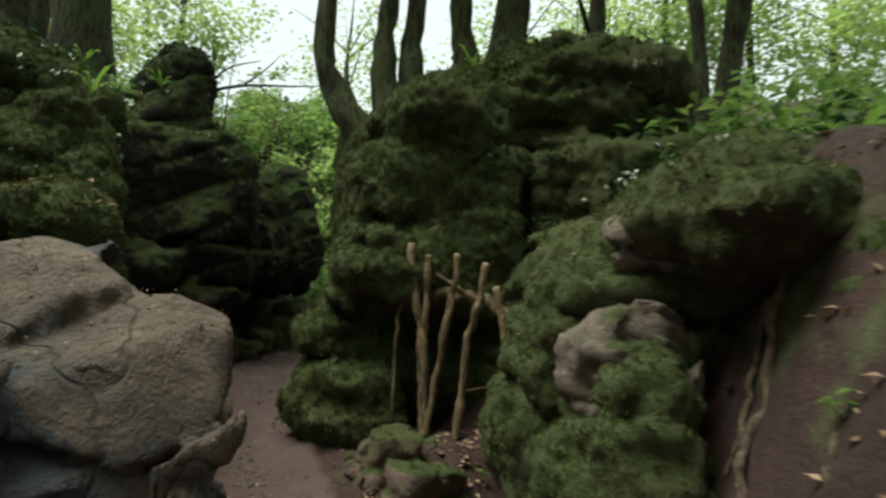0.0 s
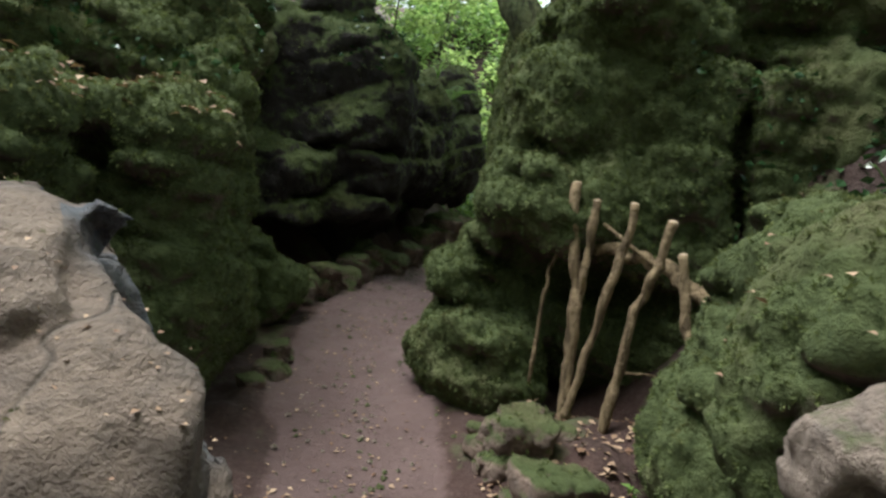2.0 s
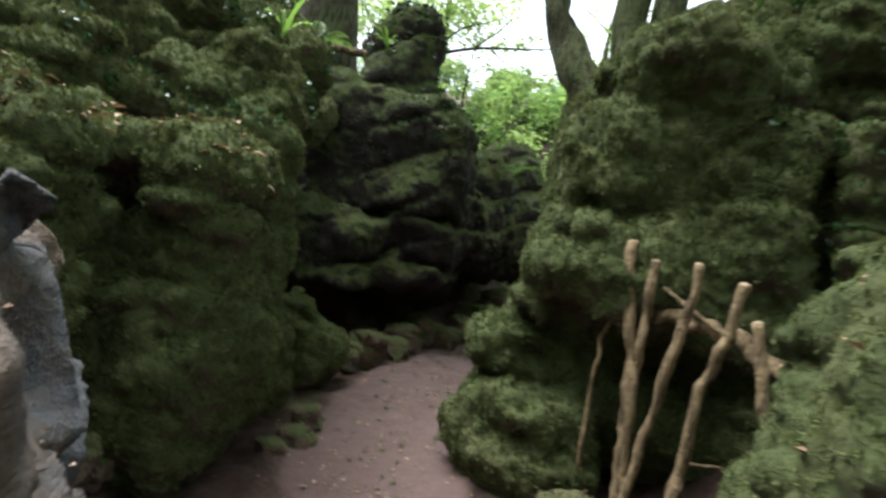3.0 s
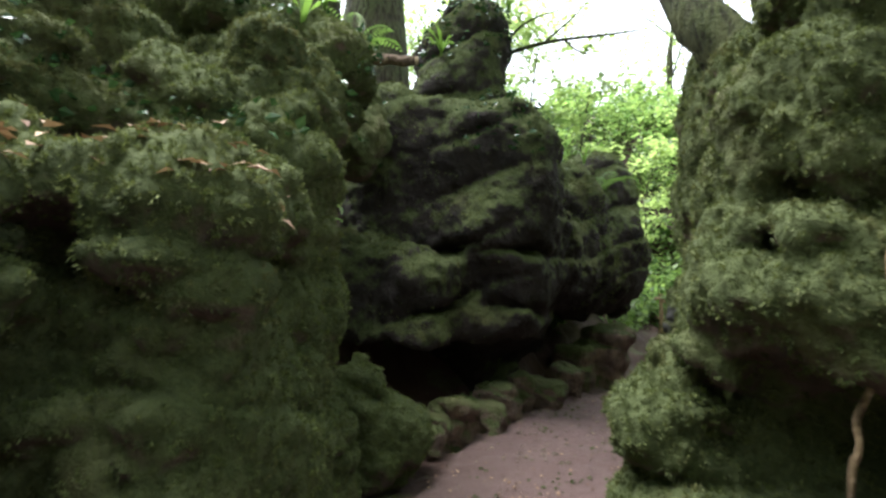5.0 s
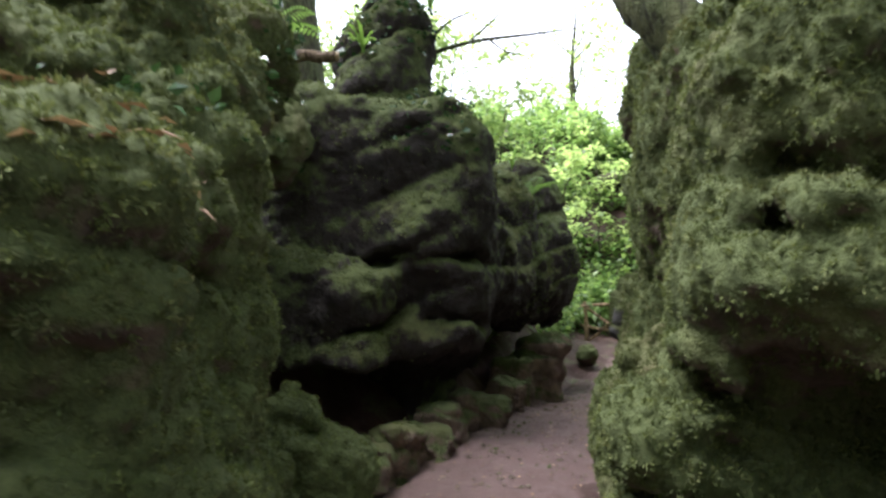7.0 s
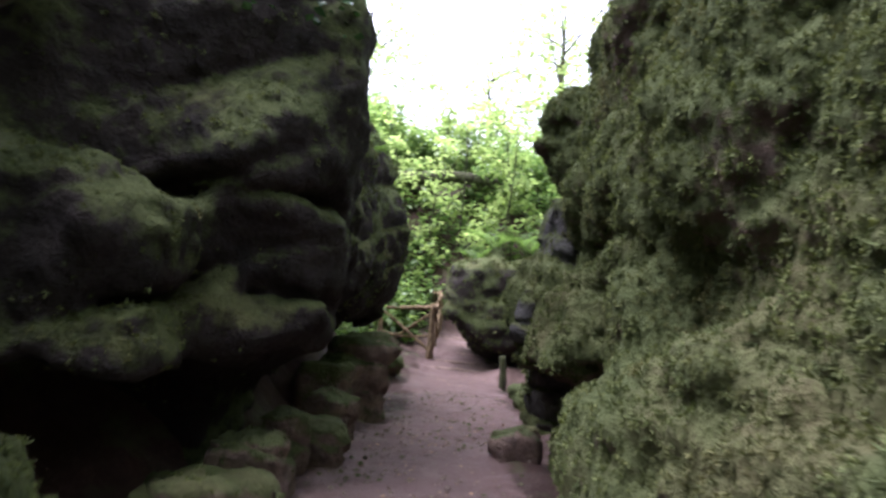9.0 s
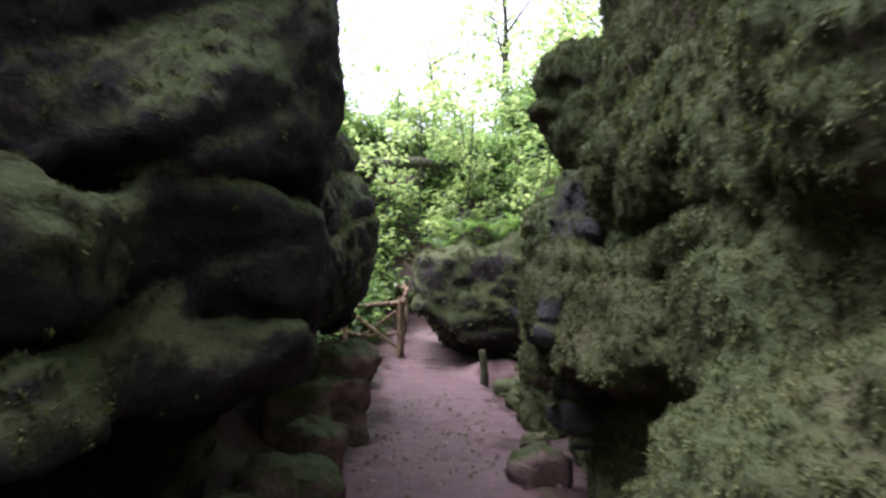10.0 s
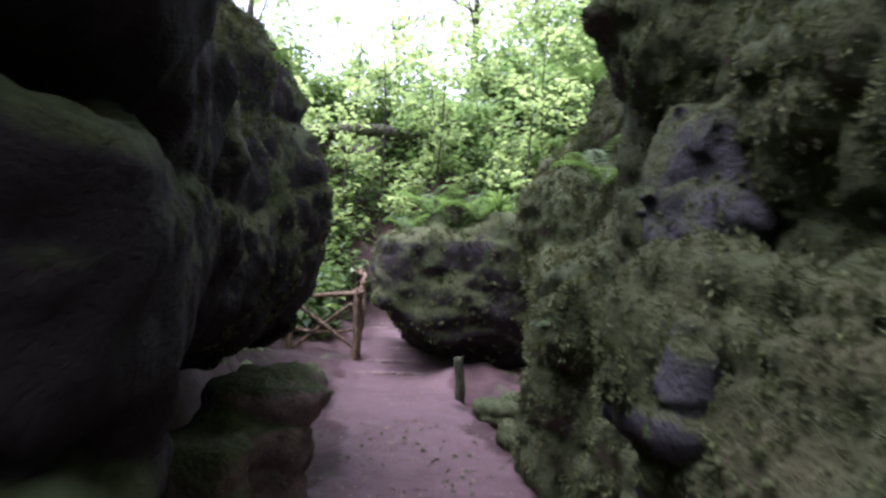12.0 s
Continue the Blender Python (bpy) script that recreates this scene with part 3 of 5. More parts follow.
# the worn grey boulder at the start of the path
boulder = rock("boulder", "bare grey and tan boulder with thin moss on top", "boulder",
               [slab(-1.08, 2.1, 0.68, 0.72, 0.6, 0.64, 14, 4), slab(-0.68, 2.23, 0.9, 0.34, 0.32, 0.48, 30, 6), slab(-0.66, 1.9, 0.78, 0.34, 0.38, 0.52, -14, -8), slab(-0.93, 1.78, 0.98, 0.3, 0.22, 0.3, 24, -12), ell(-0.88, 2.32, 1.2, 0.42, 0.26, 0.26), slab(-1.98, 1.98, 0.73, 0.8, 0.9, 0.64, 5)],
               cuts=[facet(-0.36, 2.28, 1.2, 1, 0.4, -0.06), facet(-0.5, 1.85, 1.33, 0.5, -0.75, 0.7), facet(-0.78, 1.54, 0.97, -0.1, -1, 0.55), facet(-0.42, 2.25, 1.4, 0.16, -0.2, 1), facet(-0.4, 1.7, 1.0, 0.8, -0.7, 0.25), facet(-1.13, 1.68, 1.17, -0.45, -0.8, 0.8), facet(-0.34, 2.1, 0.72, 0.9, -0.1, -0.5), facet(-1.48, 1.78, 1.3, -0.1, -0.3, 1), facet(-0.7, 1.72, 1.16, 0.1, -0.55, 1), facet(-0.58, 2.36, 1.2, 0.62, 0.97, 0.2), facet(-0.6, 2.25, 1.45, 0.2, 0.1, 1), facet(-1.15, 2.1, 1.37, -0.16, -0.22, 1), facet(-0.62, 1.66, 0.95, 0.45, -1, 0.12), facet(-0.95, 1.5, 0.85, -0.6, -1, 0.35)],
               moss=12000, shoot=0.012, bare=0.8, mat=QUARTZITE, seed=3, res=0.02, k=0.02, rough=0.03, strata=0.06, layer=0.3, dip=(0.5, -0.35), lump=0.005, cushion=0.0, shards=0.3, shard_size=0.36, breaks=5, keep=near(-2.6, 0.1, 0.9, 3.2))
# the mossy column beside the path
column = rock("rock_column", "tall moss-covered limestone column with a leaf-strewn ledge", "rock",
              [slab(-2.6, 4.3, 1.0, 0.5, 0.55, 0.9, 28), ell(-2.3, 4.15, 1.68, 0.36, 0.42, 0.27), ell(-2.42, 4.35, 0.6, 0.36, 0.5, 0.6), slab(-3.0, 3.55, 0.95, 0.65, 0.55, 0.95, 30), ell(-2.75, 3.25, 1.5, 0.5, 0.38, 0.24), slab(-2.7, 3.2, 0.45, 0.45, 0.35, 0.35, 20),
               ell(-3.05, 4.5, 2.2, 0.38, 0.4, 0.3), ell(-2.62, 4.75, 2.05, 0.3, 0.3, 0.26), ell(-3.5, 3.9, 2.2, 0.5, 0.42, 0.34), ell(-3.0, 5.0, 2.35, 0.5, 0.45, 0.4), ell(-2.56, 4.8, 1.0, 0.32, 0.3, 0.66), ell(-2.8, 5.15, 1.2, 0.28, 0.3, 0.55), ell(-3.7, 5.4, 2.9, 0.7, 0.7, 0.5), ell(-4.0, 4.3, 2.5, 0.7, 0.6, 0.6), ell(-3.1, 5.6, 2.7, 0.35, 0.35, 0.32), ell(-4.0, 6.6, 2.75, 0.4, 0.45, 0.42)],
              cuts=[ell(-1.98, 4.6, 1.5, 0.22, 0.14, 0.04), ell(-2.25, 3.62, 0.75, 0.32, 0.13, 0.6), ell(-2.45, 3.05, 1.05, 0.5, 0.4, 0.15), ell(-2.05, 3.95, 1.42, 0.28, 0.3, 0.05), ell(-2.55, 3.3, 1.28, 0.35, 0.2, 0.08), ell(-2.5, 3.55, 1.9, 0.4, 0.15, 0.2)],
              moss=20000, shoot=0.0165, seed=5, res=0.025, rough=0.15, strata=0.03, layer=0.55, lump=0.058, k=0.1, keep=near(-3.6, 0, 2.5, 6.2))
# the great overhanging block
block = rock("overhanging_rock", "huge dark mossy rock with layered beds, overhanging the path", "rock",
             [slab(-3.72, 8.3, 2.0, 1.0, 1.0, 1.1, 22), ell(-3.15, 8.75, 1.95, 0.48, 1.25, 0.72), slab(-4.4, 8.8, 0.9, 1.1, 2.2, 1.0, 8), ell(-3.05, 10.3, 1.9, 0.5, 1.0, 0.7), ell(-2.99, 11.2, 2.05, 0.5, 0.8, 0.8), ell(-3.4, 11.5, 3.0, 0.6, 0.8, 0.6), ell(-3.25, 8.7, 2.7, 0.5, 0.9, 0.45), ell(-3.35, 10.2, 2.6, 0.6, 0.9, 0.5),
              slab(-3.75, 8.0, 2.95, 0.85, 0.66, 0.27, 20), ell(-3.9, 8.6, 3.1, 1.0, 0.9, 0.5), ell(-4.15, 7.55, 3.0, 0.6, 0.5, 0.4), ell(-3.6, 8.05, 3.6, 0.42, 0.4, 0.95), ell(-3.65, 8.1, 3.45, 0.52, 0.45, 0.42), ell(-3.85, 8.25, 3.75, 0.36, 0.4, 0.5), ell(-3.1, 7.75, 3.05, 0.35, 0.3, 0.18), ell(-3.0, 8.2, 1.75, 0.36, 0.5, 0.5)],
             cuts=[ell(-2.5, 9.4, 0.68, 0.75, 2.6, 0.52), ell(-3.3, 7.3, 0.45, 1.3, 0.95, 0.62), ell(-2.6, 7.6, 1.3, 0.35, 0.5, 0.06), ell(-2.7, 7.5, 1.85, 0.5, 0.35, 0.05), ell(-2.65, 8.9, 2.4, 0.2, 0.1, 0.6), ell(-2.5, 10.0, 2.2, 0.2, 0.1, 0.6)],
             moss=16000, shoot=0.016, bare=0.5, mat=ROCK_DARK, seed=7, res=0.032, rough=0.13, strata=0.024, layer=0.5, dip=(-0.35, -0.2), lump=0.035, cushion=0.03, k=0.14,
             # Moss left off the shaded lower flank by the path, to keep it black.
             keep=lambda p: near(-4.2, 0, 6, 12)(p) * (1 - near(-3.4, 0, 7.7, 9.6)(p) * (p[:, 2] < 2.3)))
# the rock beside the fence, which becomes the wall of the passage
wall = rock("rock_wall", "tall mossy limestone wall with an undercut foot", "rock",
            [slab(0.2, 7.3, 1.6, 1.12, 1.5, 1.35, 0), ell(-0.4, 5.75, 1.62, 0.54, 0.58, 0.5), ell(-0.3, 5.8, 2.25, 0.52, 0.5, 0.5), ell(-0.68, 5.65, 0.45, 0.46, 0.52, 0.48), ell(-0.8, 5.66, 0.98, 0.34, 0.42, 0.25), ell(-0.68, 5.5, 1.25, 0.2, 0.22, 0.14),
             slab(0.35, 6.1, 1.75, 0.7, 0.6, 0.95, 4), ell(0.2, 5.75, 2.8, 0.42, 0.36, 0.24), ell(-0.3, 5.8, 2.82, 0.4, 0.36, 0.22), ell(0.45, 6.6, 3.2, 0.8, 0.7, 0.45), ell(0.75, 6.0, 3.1, 0.45, 0.3, 0.2), ell(1.35, 6.6, 3.3, 1.0, 0.9, 0.6), slab(1.45, 6.4, 1.6, 1.0, 0.8, 1.2, -10),
             slab(-0.5, 7.9, 1.75, 0.7, 0.85, 1.45), ell(-0.9, 9.15, 2.8, 0.45, 0.38, 0.42), slab(-0.3, 9.0, 1.7, 0.7, 0.8, 1.4), ell(-0.95, 6.9, 0.8, 0.4, 0.95, 0.55), slab(-1.0, 8.3, 1.3, 0.48, 0.42, 0.3, 12, 6), ell(-0.7, 6.9, 2.2, 0.5, 0.6, 0.7), ell(-0.75, 7.4, 2.8, 0.52, 0.6, 0.5)],
            cuts=[ell(0.05, 5.3, 0.98, 0.8, 0.6, 0.3), ell(-0.35, 5.15, 1.2, 0.5, 0.4, 0.1), ell(-0.75, 5.2, 0.82, 0.3, 0.3, 0.04), ell(0.8, 5.55, 2.0, 0.1, 0.35, 0.9), ell(-0.35, 5.2, 1.98, 0.35, 0.12, 0.035), ell(0.1, 5.2, 1.75, 0.3, 0.12, 0.03), ell(-1.3, 7.15, 1.45, 0.14, 0.1, 0.2), ell(-1.35, 7.6, 1.75, 0.22, 0.35, 0.07), ell(-1.5, 8.2, 0.72, 0.36, 0.7, 0.3), ell(-1.2, 8.7, 1.95, 0.16, 0.1, 0.4)],
            moss=20000, shoot=0.017, seed=9, res=0.026, rough=0.14, strata=0.03, layer=0.6, dip=(0.15, 0.05), lump=0.06, cushion=0.055, k=0.13, keep=near(-2, 1.0, 4.5, 9.2))
rock("rock_rib", "bare weathered grey rib standing out of the mossy wall", "rock", [slab(-1.22, 8.6, 1.8, 0.15, 0.2, 0.36, 10, 6), slab(-1.32, 8.5, 1.36, 0.22, 0.22, 0.17, -8, 10), slab(-1.18, 8.62, 1.05, 0.14, 0.2, 0.3, 5)],
     moss=14000, shoot=0.015, bare=0.4, mat=GREY, seed=16, res=0.022, rough=0.08, strata=0.03, layer=0.2, lump=0.008, cushion=0.0, shards=0.22, shard_size=0.2, k=0.05, pad=0.15)
# the rounded boulder beside the fence
hump = rock("mossy_boulder", "rounded boulder thick with green moss and bare tan patches", "boulder",
            [ell(1.05, 4.07, 0.8, 0.52, 0.75, 0.95), ell(1.58, 3.42, 1.62, 0.62, 0.5, 0.33), ell(0.98, 3.02, 0.7, 0.3, 0.34, 0.52), slab(1.28, 3.65, 0.85, 0.42, 0.4, 0.72, 10), slab(1.75, 3.75, 1.0, 0.5, 0.4, 0.8, 10), ell(1.5, 3.42, 1.28, 0.5, 0.42, 0.4), ell(1.01, 3.42, 1.1, 0.42, 0.45, 0.62), ell(1.93, 3.92, 1.85, 0.6, 0.5, 0.35), ell(0.88, 4.72, 0.4, 0.42, 0.45, 0.6), ell(1.39, 3.0, 1.68, 0.4, 0.38, 0.24)],
            cuts=[ell(1.48, 2.84, 1.22, 0.45, 0.22, 0.1), ell(0.78, 2.97, 1.25, 0.2, 0.1, 0.25)],
            moss=24000, shoot=0.015, bare=0.3, seed=11, res=0.025, rough=0.15, strata=0.03, lump=0.06, k=0.08, keep=near(0, 2.2, 1.5, 5))
edge_rock = rock("mossy_boulder", "mossy rock standing at the edge of the red bank", "boulder", [ell(1.98, 2.2, 1.35, 0.3, 0.4, 0.55), slab(2.1, 2.35, 1.2, 0.3, 0.4, 0.5, 20)],
                 moss=12000, shoot=0.017, seed=17, res=0.03, rough=0.15, strata=0.03, lump=0.07, keep=near(1, 2.5, 1.4, 3.0))
for i, (x, y, z, hx, hy, hz) in enumerate(((1.0, 3.04, 1.14, 0.19, 0.16, 0.17), (1.17, 3.05, 1.66, 0.16, 0.15, 0.1))):
    rock("stone", "bare tan stone showing through the moss of the boulder", "stone", [slab(x, y, z, hx, hy, hz, 25 - 40 * i, 12), slab(x - 0.05, y + 0.03, z - 0.05, hx, hy, hz, -15, -20)],
         moss=0, mat=ROCK_BARE, seed=18 + i, res=0.018, rough=0.02, strata=0.015, layer=0.15, lump=0.004, cushion=0.0, shards=0.32, shard_size=0.18, pad=0.15, group="bare stones")
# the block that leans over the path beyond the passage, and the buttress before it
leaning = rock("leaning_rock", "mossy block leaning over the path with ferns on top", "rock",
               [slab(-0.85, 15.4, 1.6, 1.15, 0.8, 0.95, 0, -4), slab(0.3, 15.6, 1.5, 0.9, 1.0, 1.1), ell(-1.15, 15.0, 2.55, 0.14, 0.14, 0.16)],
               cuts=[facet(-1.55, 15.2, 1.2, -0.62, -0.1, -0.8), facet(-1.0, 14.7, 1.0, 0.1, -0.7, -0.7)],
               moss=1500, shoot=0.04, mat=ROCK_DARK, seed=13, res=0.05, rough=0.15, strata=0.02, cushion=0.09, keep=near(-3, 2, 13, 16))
buttress = rock("rock_buttress", "mossy rock buttress with drooping tongues of moss", "rock",
                [slab(-0.35, 11.1, 1.0, 0.55, 0.7, 1.0), ell(-0.75, 10.9, 1.0, 0.3, 0.45, 0.75), slab(0.3, 10.6, 1.6, 0.8, 1.3, 1.7), ell(-0.2, 12.0, 2.2, 0.6, 0.8, 0.9), ell(-1.0, 10.8, 0.75, 0.1, 0.14, 0.55), ell(-0.9, 10.5, 0.7, 0.12, 0.12, 0.6), ell(-0.75, 10.2, 0.8, 0.14, 0.14, 0.6), ell(-1.0, 11.15, 0.6, 0.14, 0.16, 0.4)],
                moss=4000, shoot=0.035, seed=15, res=0.035, rough=0.14, strata=0.02, k=0.14, keep=near(-2, 0.6, 9.5, 13))


def stone(place, size, seed, mat=None, label="loose rough stone on the earth", name="stone", group="loose stones", moss=0, yaw=0, flat=None, sink=0.3, boxy=0.95):
    x, y = place
    z = float(ground_z([x], [y])[0]) if flat is None else flat
    sx, sy, sz = size
    return rock(name, label, name, [ell(x, y, z + sz * (1 - sink), sx * (1.0 if moss > 4000 else 0.8), sy * (1.0 if moss > 4000 else 0.8), sz * (1.0 if moss > 4000 else 0.8), yaw, 6), slab(x + sx * 0.15, y - sy * 0.1, z + sz * 0.6, sx * (0.5 if moss > 4000 else boxy), sy * (0.5 if moss > 4000 else boxy), sz * (0.5 if moss > 4000 else boxy), yaw + 30, 10)],
                moss=moss, shoot=0.013 if moss > 4000 else 0.018, mat=mat or STONE, seed=seed, res=0.024 if moss > 10000 else max(0.018, min(size) / 7), shards=0.0 if moss > 4000 else 0.22, shard_size=min(size) * 1.2, cushion=min(size) * (0.35 if moss > 4000 else 0.0), rough=min(size) * 0.5, strata=0.015, layer=0.2, lump=0.006 if not moss else 0.055 if moss > 4000 else 0.02, pad=0.15, k=0.04, group=group, floor_z=-1)


# stones at the foot of the fence
for i, (x, y, sx, sy, sz) in enumerate(((-0.2, 4.72, 0.15, 0.13, 0.17), (0.06, 4.4, 0.22, 0.14, 0.12), (-0.42, 4.75, 0.07, 0.06, 0.05), (0.02, 4.95, 0.08, 0.07, 0.05), (-0.5, 4.95, 0.06, 0.05, 0.04))):
    stone((x, y), (sx, sy, sz), 31 + i, moss=2500 if i < 2 else 0, yaw=20 * i, boxy=1.15, label="mossy brown stone at the foot of the fence" if i < 2 else "loose rough stone on the earth")
# stones along the foot of the column
for i, (x, y, sx, sy, sz) in enumerate(((-2.3, 3.75, 0.14, 0.1, 0.09), (-2.45, 3.95, 0.16, 0.1, 0.07), (-2.2, 3.45, 0.2, 0.15, 0.14), (-1.9, 3.3, 0.25, 0.2, 0.1), (-2.1, 5.1, 0.12, 0.1, 0.07), (-2.2, 5.35, 0.1, 0.12, 0.09), (-2.0, 4.75, 0.08, 0.08, 0.05))):
    stone((x, y), (sx, sy, sz), 41 + i, moss=2500 if i in (2, 3) else 0, yaw=35 * i, label="reddish loose stone below the rock column")
# the row of squat stones under the overhanging rock
for i, (x, y, sx, sy, sz) in enumerate(((-3.05, 6.75, 0.26, 0.2, 0.18), (-2.9, 7.1, 0.16, 0.15, 0.22), (-2.95, 7.5, 0.2, 0.24, 0.16), (-2.85, 7.85, 0.17, 0.13, 0.2), (-2.8, 8.15, 0.1, 0.12, 0.24), (-2.8, 8.6, 0.2, 0.22, 0.12), (-2.75, 9.1, 0.12, 0.17, 0.16))):
    stone((x, y), (sx, sy, sz), 51 + i, moss=2500 if i in (1, 3) else 0, boxy=1.05, yaw=50 * i, label="squat brown stone under the overhanging rock", group="stones under the overhang")
# the mossy mound beside the ledge, the upright stump of rock and the ball beside it
stone((-3.0, 6.0), (0.42, 0.36, 0.46), 61, ROCK, "low hummock thick with green moss", "moss_hummock", "hummocks", 18000)
stone((-2.74, 5.35), (0.28, 0.3, 0.38), 62, ROCK, "low hummock thick with green moss", "moss_hummock", "hummocks", 18000)
rock("standing_stone", "upright weathered stone with a mossy head beside the path", "stone", [slab(-2.8, 10.7, 0.62, 0.26, 0.34, 0.5, 5, 4), ell(-2.68, 10.7, 1.06, 0.16, 0.22, 0.11), slab(-2.95, 10.15, 0.5, 0.24, 0.3, 0.4)],
     moss=2500, shoot=0.02, bare=0.8, mat=STONE, seed=63, res=0.028, rough=0.1, strata=0.03, layer=0.25)
stone((-2.72, 13.2), (0.17, 0.17, 0.19), 64, ROCK, "small round moss-topped stone beside the path", "stone", "", 4500)
for i, (x, y, sx, sy, sz) in enumerate(((-0.95, 11.6, 0.2, 0.24, 0.15), (-0.75, 12.8, 0.26, 0.3, 0.2), (-0.75, 10.3, 0.2, 0.18, 0.14), (-1.2, 10.1, 0.1, 0.09, 0.06), (-1.42, 8.9, 0.14, 0.12, 0.1))):
    stone((x, y), (sx, sy, sz), 71 + i, ROCK if i < 3 else STONE, "low mossy lump at the edge of the path", "moss_hummock", "hummocks", 5000 if i < 3 else 0, sink=0.6, yaw=40 * i)

# ---------------------------------------------------------------- wood round about
def crown_points(r, centre, radii, n, clumps=40):
    c = r.randn(clumps, 3)
    c /= np.linalg.norm(c, axis=1)[:, None]
    c = c * (0.35 + 0.65 * r.rand(clumps, 1)) * np.array(radii) + np.array(centre)
    k = r.randint(0, clumps, n)
    return c[k] + r.randn(n, 3) * np.array(radii) * 0.15


def tree(place, height, girth, crown, n_leaves, seed, lean=(0, 0), mat=None, leaf=0.16, label="tall woodland tree with a rough bark trunk", at=0.85):
    r = rng(seed)
    x, y = place
    z = float(ground_z([x], [y])[0]) - 0.15
    base = np.array([x, y, z])
    top = base + np.array([lean[0], lean[1], height])
    ob = empty("tree", base, label, "tree")
    pts = [np.zeros(3), *[(top - base) * t + r.randn(3) * 0.15 * np.array([1, 1, 0]) for t in (0.1, 0.3, 0.6, 1.0)]]
    branch("trunk", pts, [girth * 1.6, girth * 1.1, girth, girth * 0.8, girth * 0.3], BARK, ob, 12, seed, 0.2)
    for i in range(6):
        a, t = r.rand() * 6.28, 0.4 + 0.55 * r.rand()
        s = (top - base) * t
        e = s + np.array([math.cos(a), math.sin(a), 0.6]) * crown[0] * 0.8
        branch("limb", [s, (s + e) / 2 + np.array([0, 0, 0.2]), e], [girth * 0.35, girth * 0.22, girth * 0.06], BARK, ob, 7, seed + i)
    leaves("crown", ob, crown_points(r, (top - base) * at, crown, n_leaves, 60), leaf, seed + 9, mat or LEAF_CANOPY, 0.6)
    return ob


def shrub(place, size, n, seed, leaf=0.09, mat=None, label="leafy green undergrowth shrub", z=None, name="shrub"):
    r = rng(seed)
    x, y = place
    z = float(ground_z([x], [y])[0]) if z is None else z
    ob = empty(name, (x, y, z), label, "shrub", group="undergrowth")
    for i in range(4):
        a = r.rand() * 6.28
        e = np.array([math.cos(a) * size[0] * 0.6, math.sin(a) * size[1] * 0.6, size[2] * (0.9 + 0.5 * r.rand())])
        branch("stem", [np.array([0, 0, -0.1]), e * 0.5 + r.randn(3) * 0.05, e], [0.02, 0.014, 0.006], BARK, ob, 5, seed + i)
    leaves("foliage", ob, crown_points(r, (0, 0, size[2] * 0.7), size, n, 30), leaf, seed + 5, mat or LEAF_SHRUB, 0.7)
    return ob


tree((-5.75, 8.6), 10, 0.42, (3.2, 3.2, 2.2), 5000, 101, (0.3, 0.2), label="stout old tree with furrowed brown bark")
tree((-7.2, 9.4), 10, 0.3, (3.0, 3.0, 2.2), 4000, 102)
tree((2.6, 13.0), 9, 0.2, (3.0, 3.0, 2.0), 4000, 103)
tree((4.6, 11.5), 10, 0.22, (3.0, 3.0, 2.2), 4000, 104, (0.4, 0))
tree((3.6, 9.6), 8, 0.12, (2.2, 2.2, 2.0), 3000, 105)
# mostly unseen wood, added at both sides and behind: crowns close over, dimming the path
tree((3.7, 0.6), 8.5, 0.22, (2.8, 2.8, 1.4), 5500, 118, (-2.2, 0.4), leaf=0.2, at=0.95)
# unseen ring behind, added to cut low sky light on the rock faces
for i in range(15):
    q = rng(160 + i)
    a = 1.75 + 2.8 * i / 14
    d = 9 + 5 * q.rand()
    tree((d * math.sin(a), 2 + d * math.cos(a)), 6.5 + 2.5 * q.rand(), 0.16 + 0.1 * q.rand(), (3.2, 3.2, 3.4), 3000, 1700 + 10 * i, leaf=0.3, at=0.55)
for i, (x, y, h) in enumerate(((5.5, 4.0, 9), (4.5, -3.0, 10), (-8.5, -4.0, 8), (0.5, -7.0, 10), (-9.5, 12.0, 11), (6.0, 7.5, 10), (-10.5, 3.5, 8))):
    tree((x, y), h, 0.22 + 0.03 * (i % 3), (3.4, 3.4, 1.8), 4200, 120 + i, (-0.12 * x, 0.3), leaf=0.2, at=0.95)
for i in range(26):
    if 9 <= i <= 14:
        continue
    q = rng(200 + i)
    a = -1.45 + 2.9 * i / 25
    d = 24 + 14 * q.rand()
    px, py = d * math.sin(a) - 1, 5 + d * math.cos(a)
    tree((px, py), 5 + 4 * q.rand(), 0.13 + 0.1 * q.rand(), (3.4, 3.4, 3.0), 2600, 210 + i, leaf=0.26, at=0.6)
for i, (x, y) in enumerate(((-1.0, 36.0), (5.5, 33.0), (-7.5, 34.0), (11.0, 31.0), (2.0, 30.0))):
    tree((x, y), 8, 0.16, (4.2, 3.0, 3.6), 1300, 260 + 10 * i, leaf=0.28, at=0.6, label="slender woodland tree with pale green leaves")
for i in range(230):
    q = rng(400 + i)
    a = -1.3 + 2.6 * q.rand()
    d = 9 + 16 * q.rand()
    px, py = d * math.sin(a) - 1.5, 4.5 + d * math.cos(a)
    if (py < 19 and abs(px - float(path_x(py))) < 1.4) or (py < 12.5 and -4.6 < px < 2.2) or (py < 14 and -2.4 < px < 1.5) or (14 < py < 16.8 and -2 < px < 1.5):
        continue
    shrub((px, py), (0.9, 0.9, 0.7 + 0.5 * q.rand()), 650, 700 + i, 0.12 if py < 16 else 0.15)

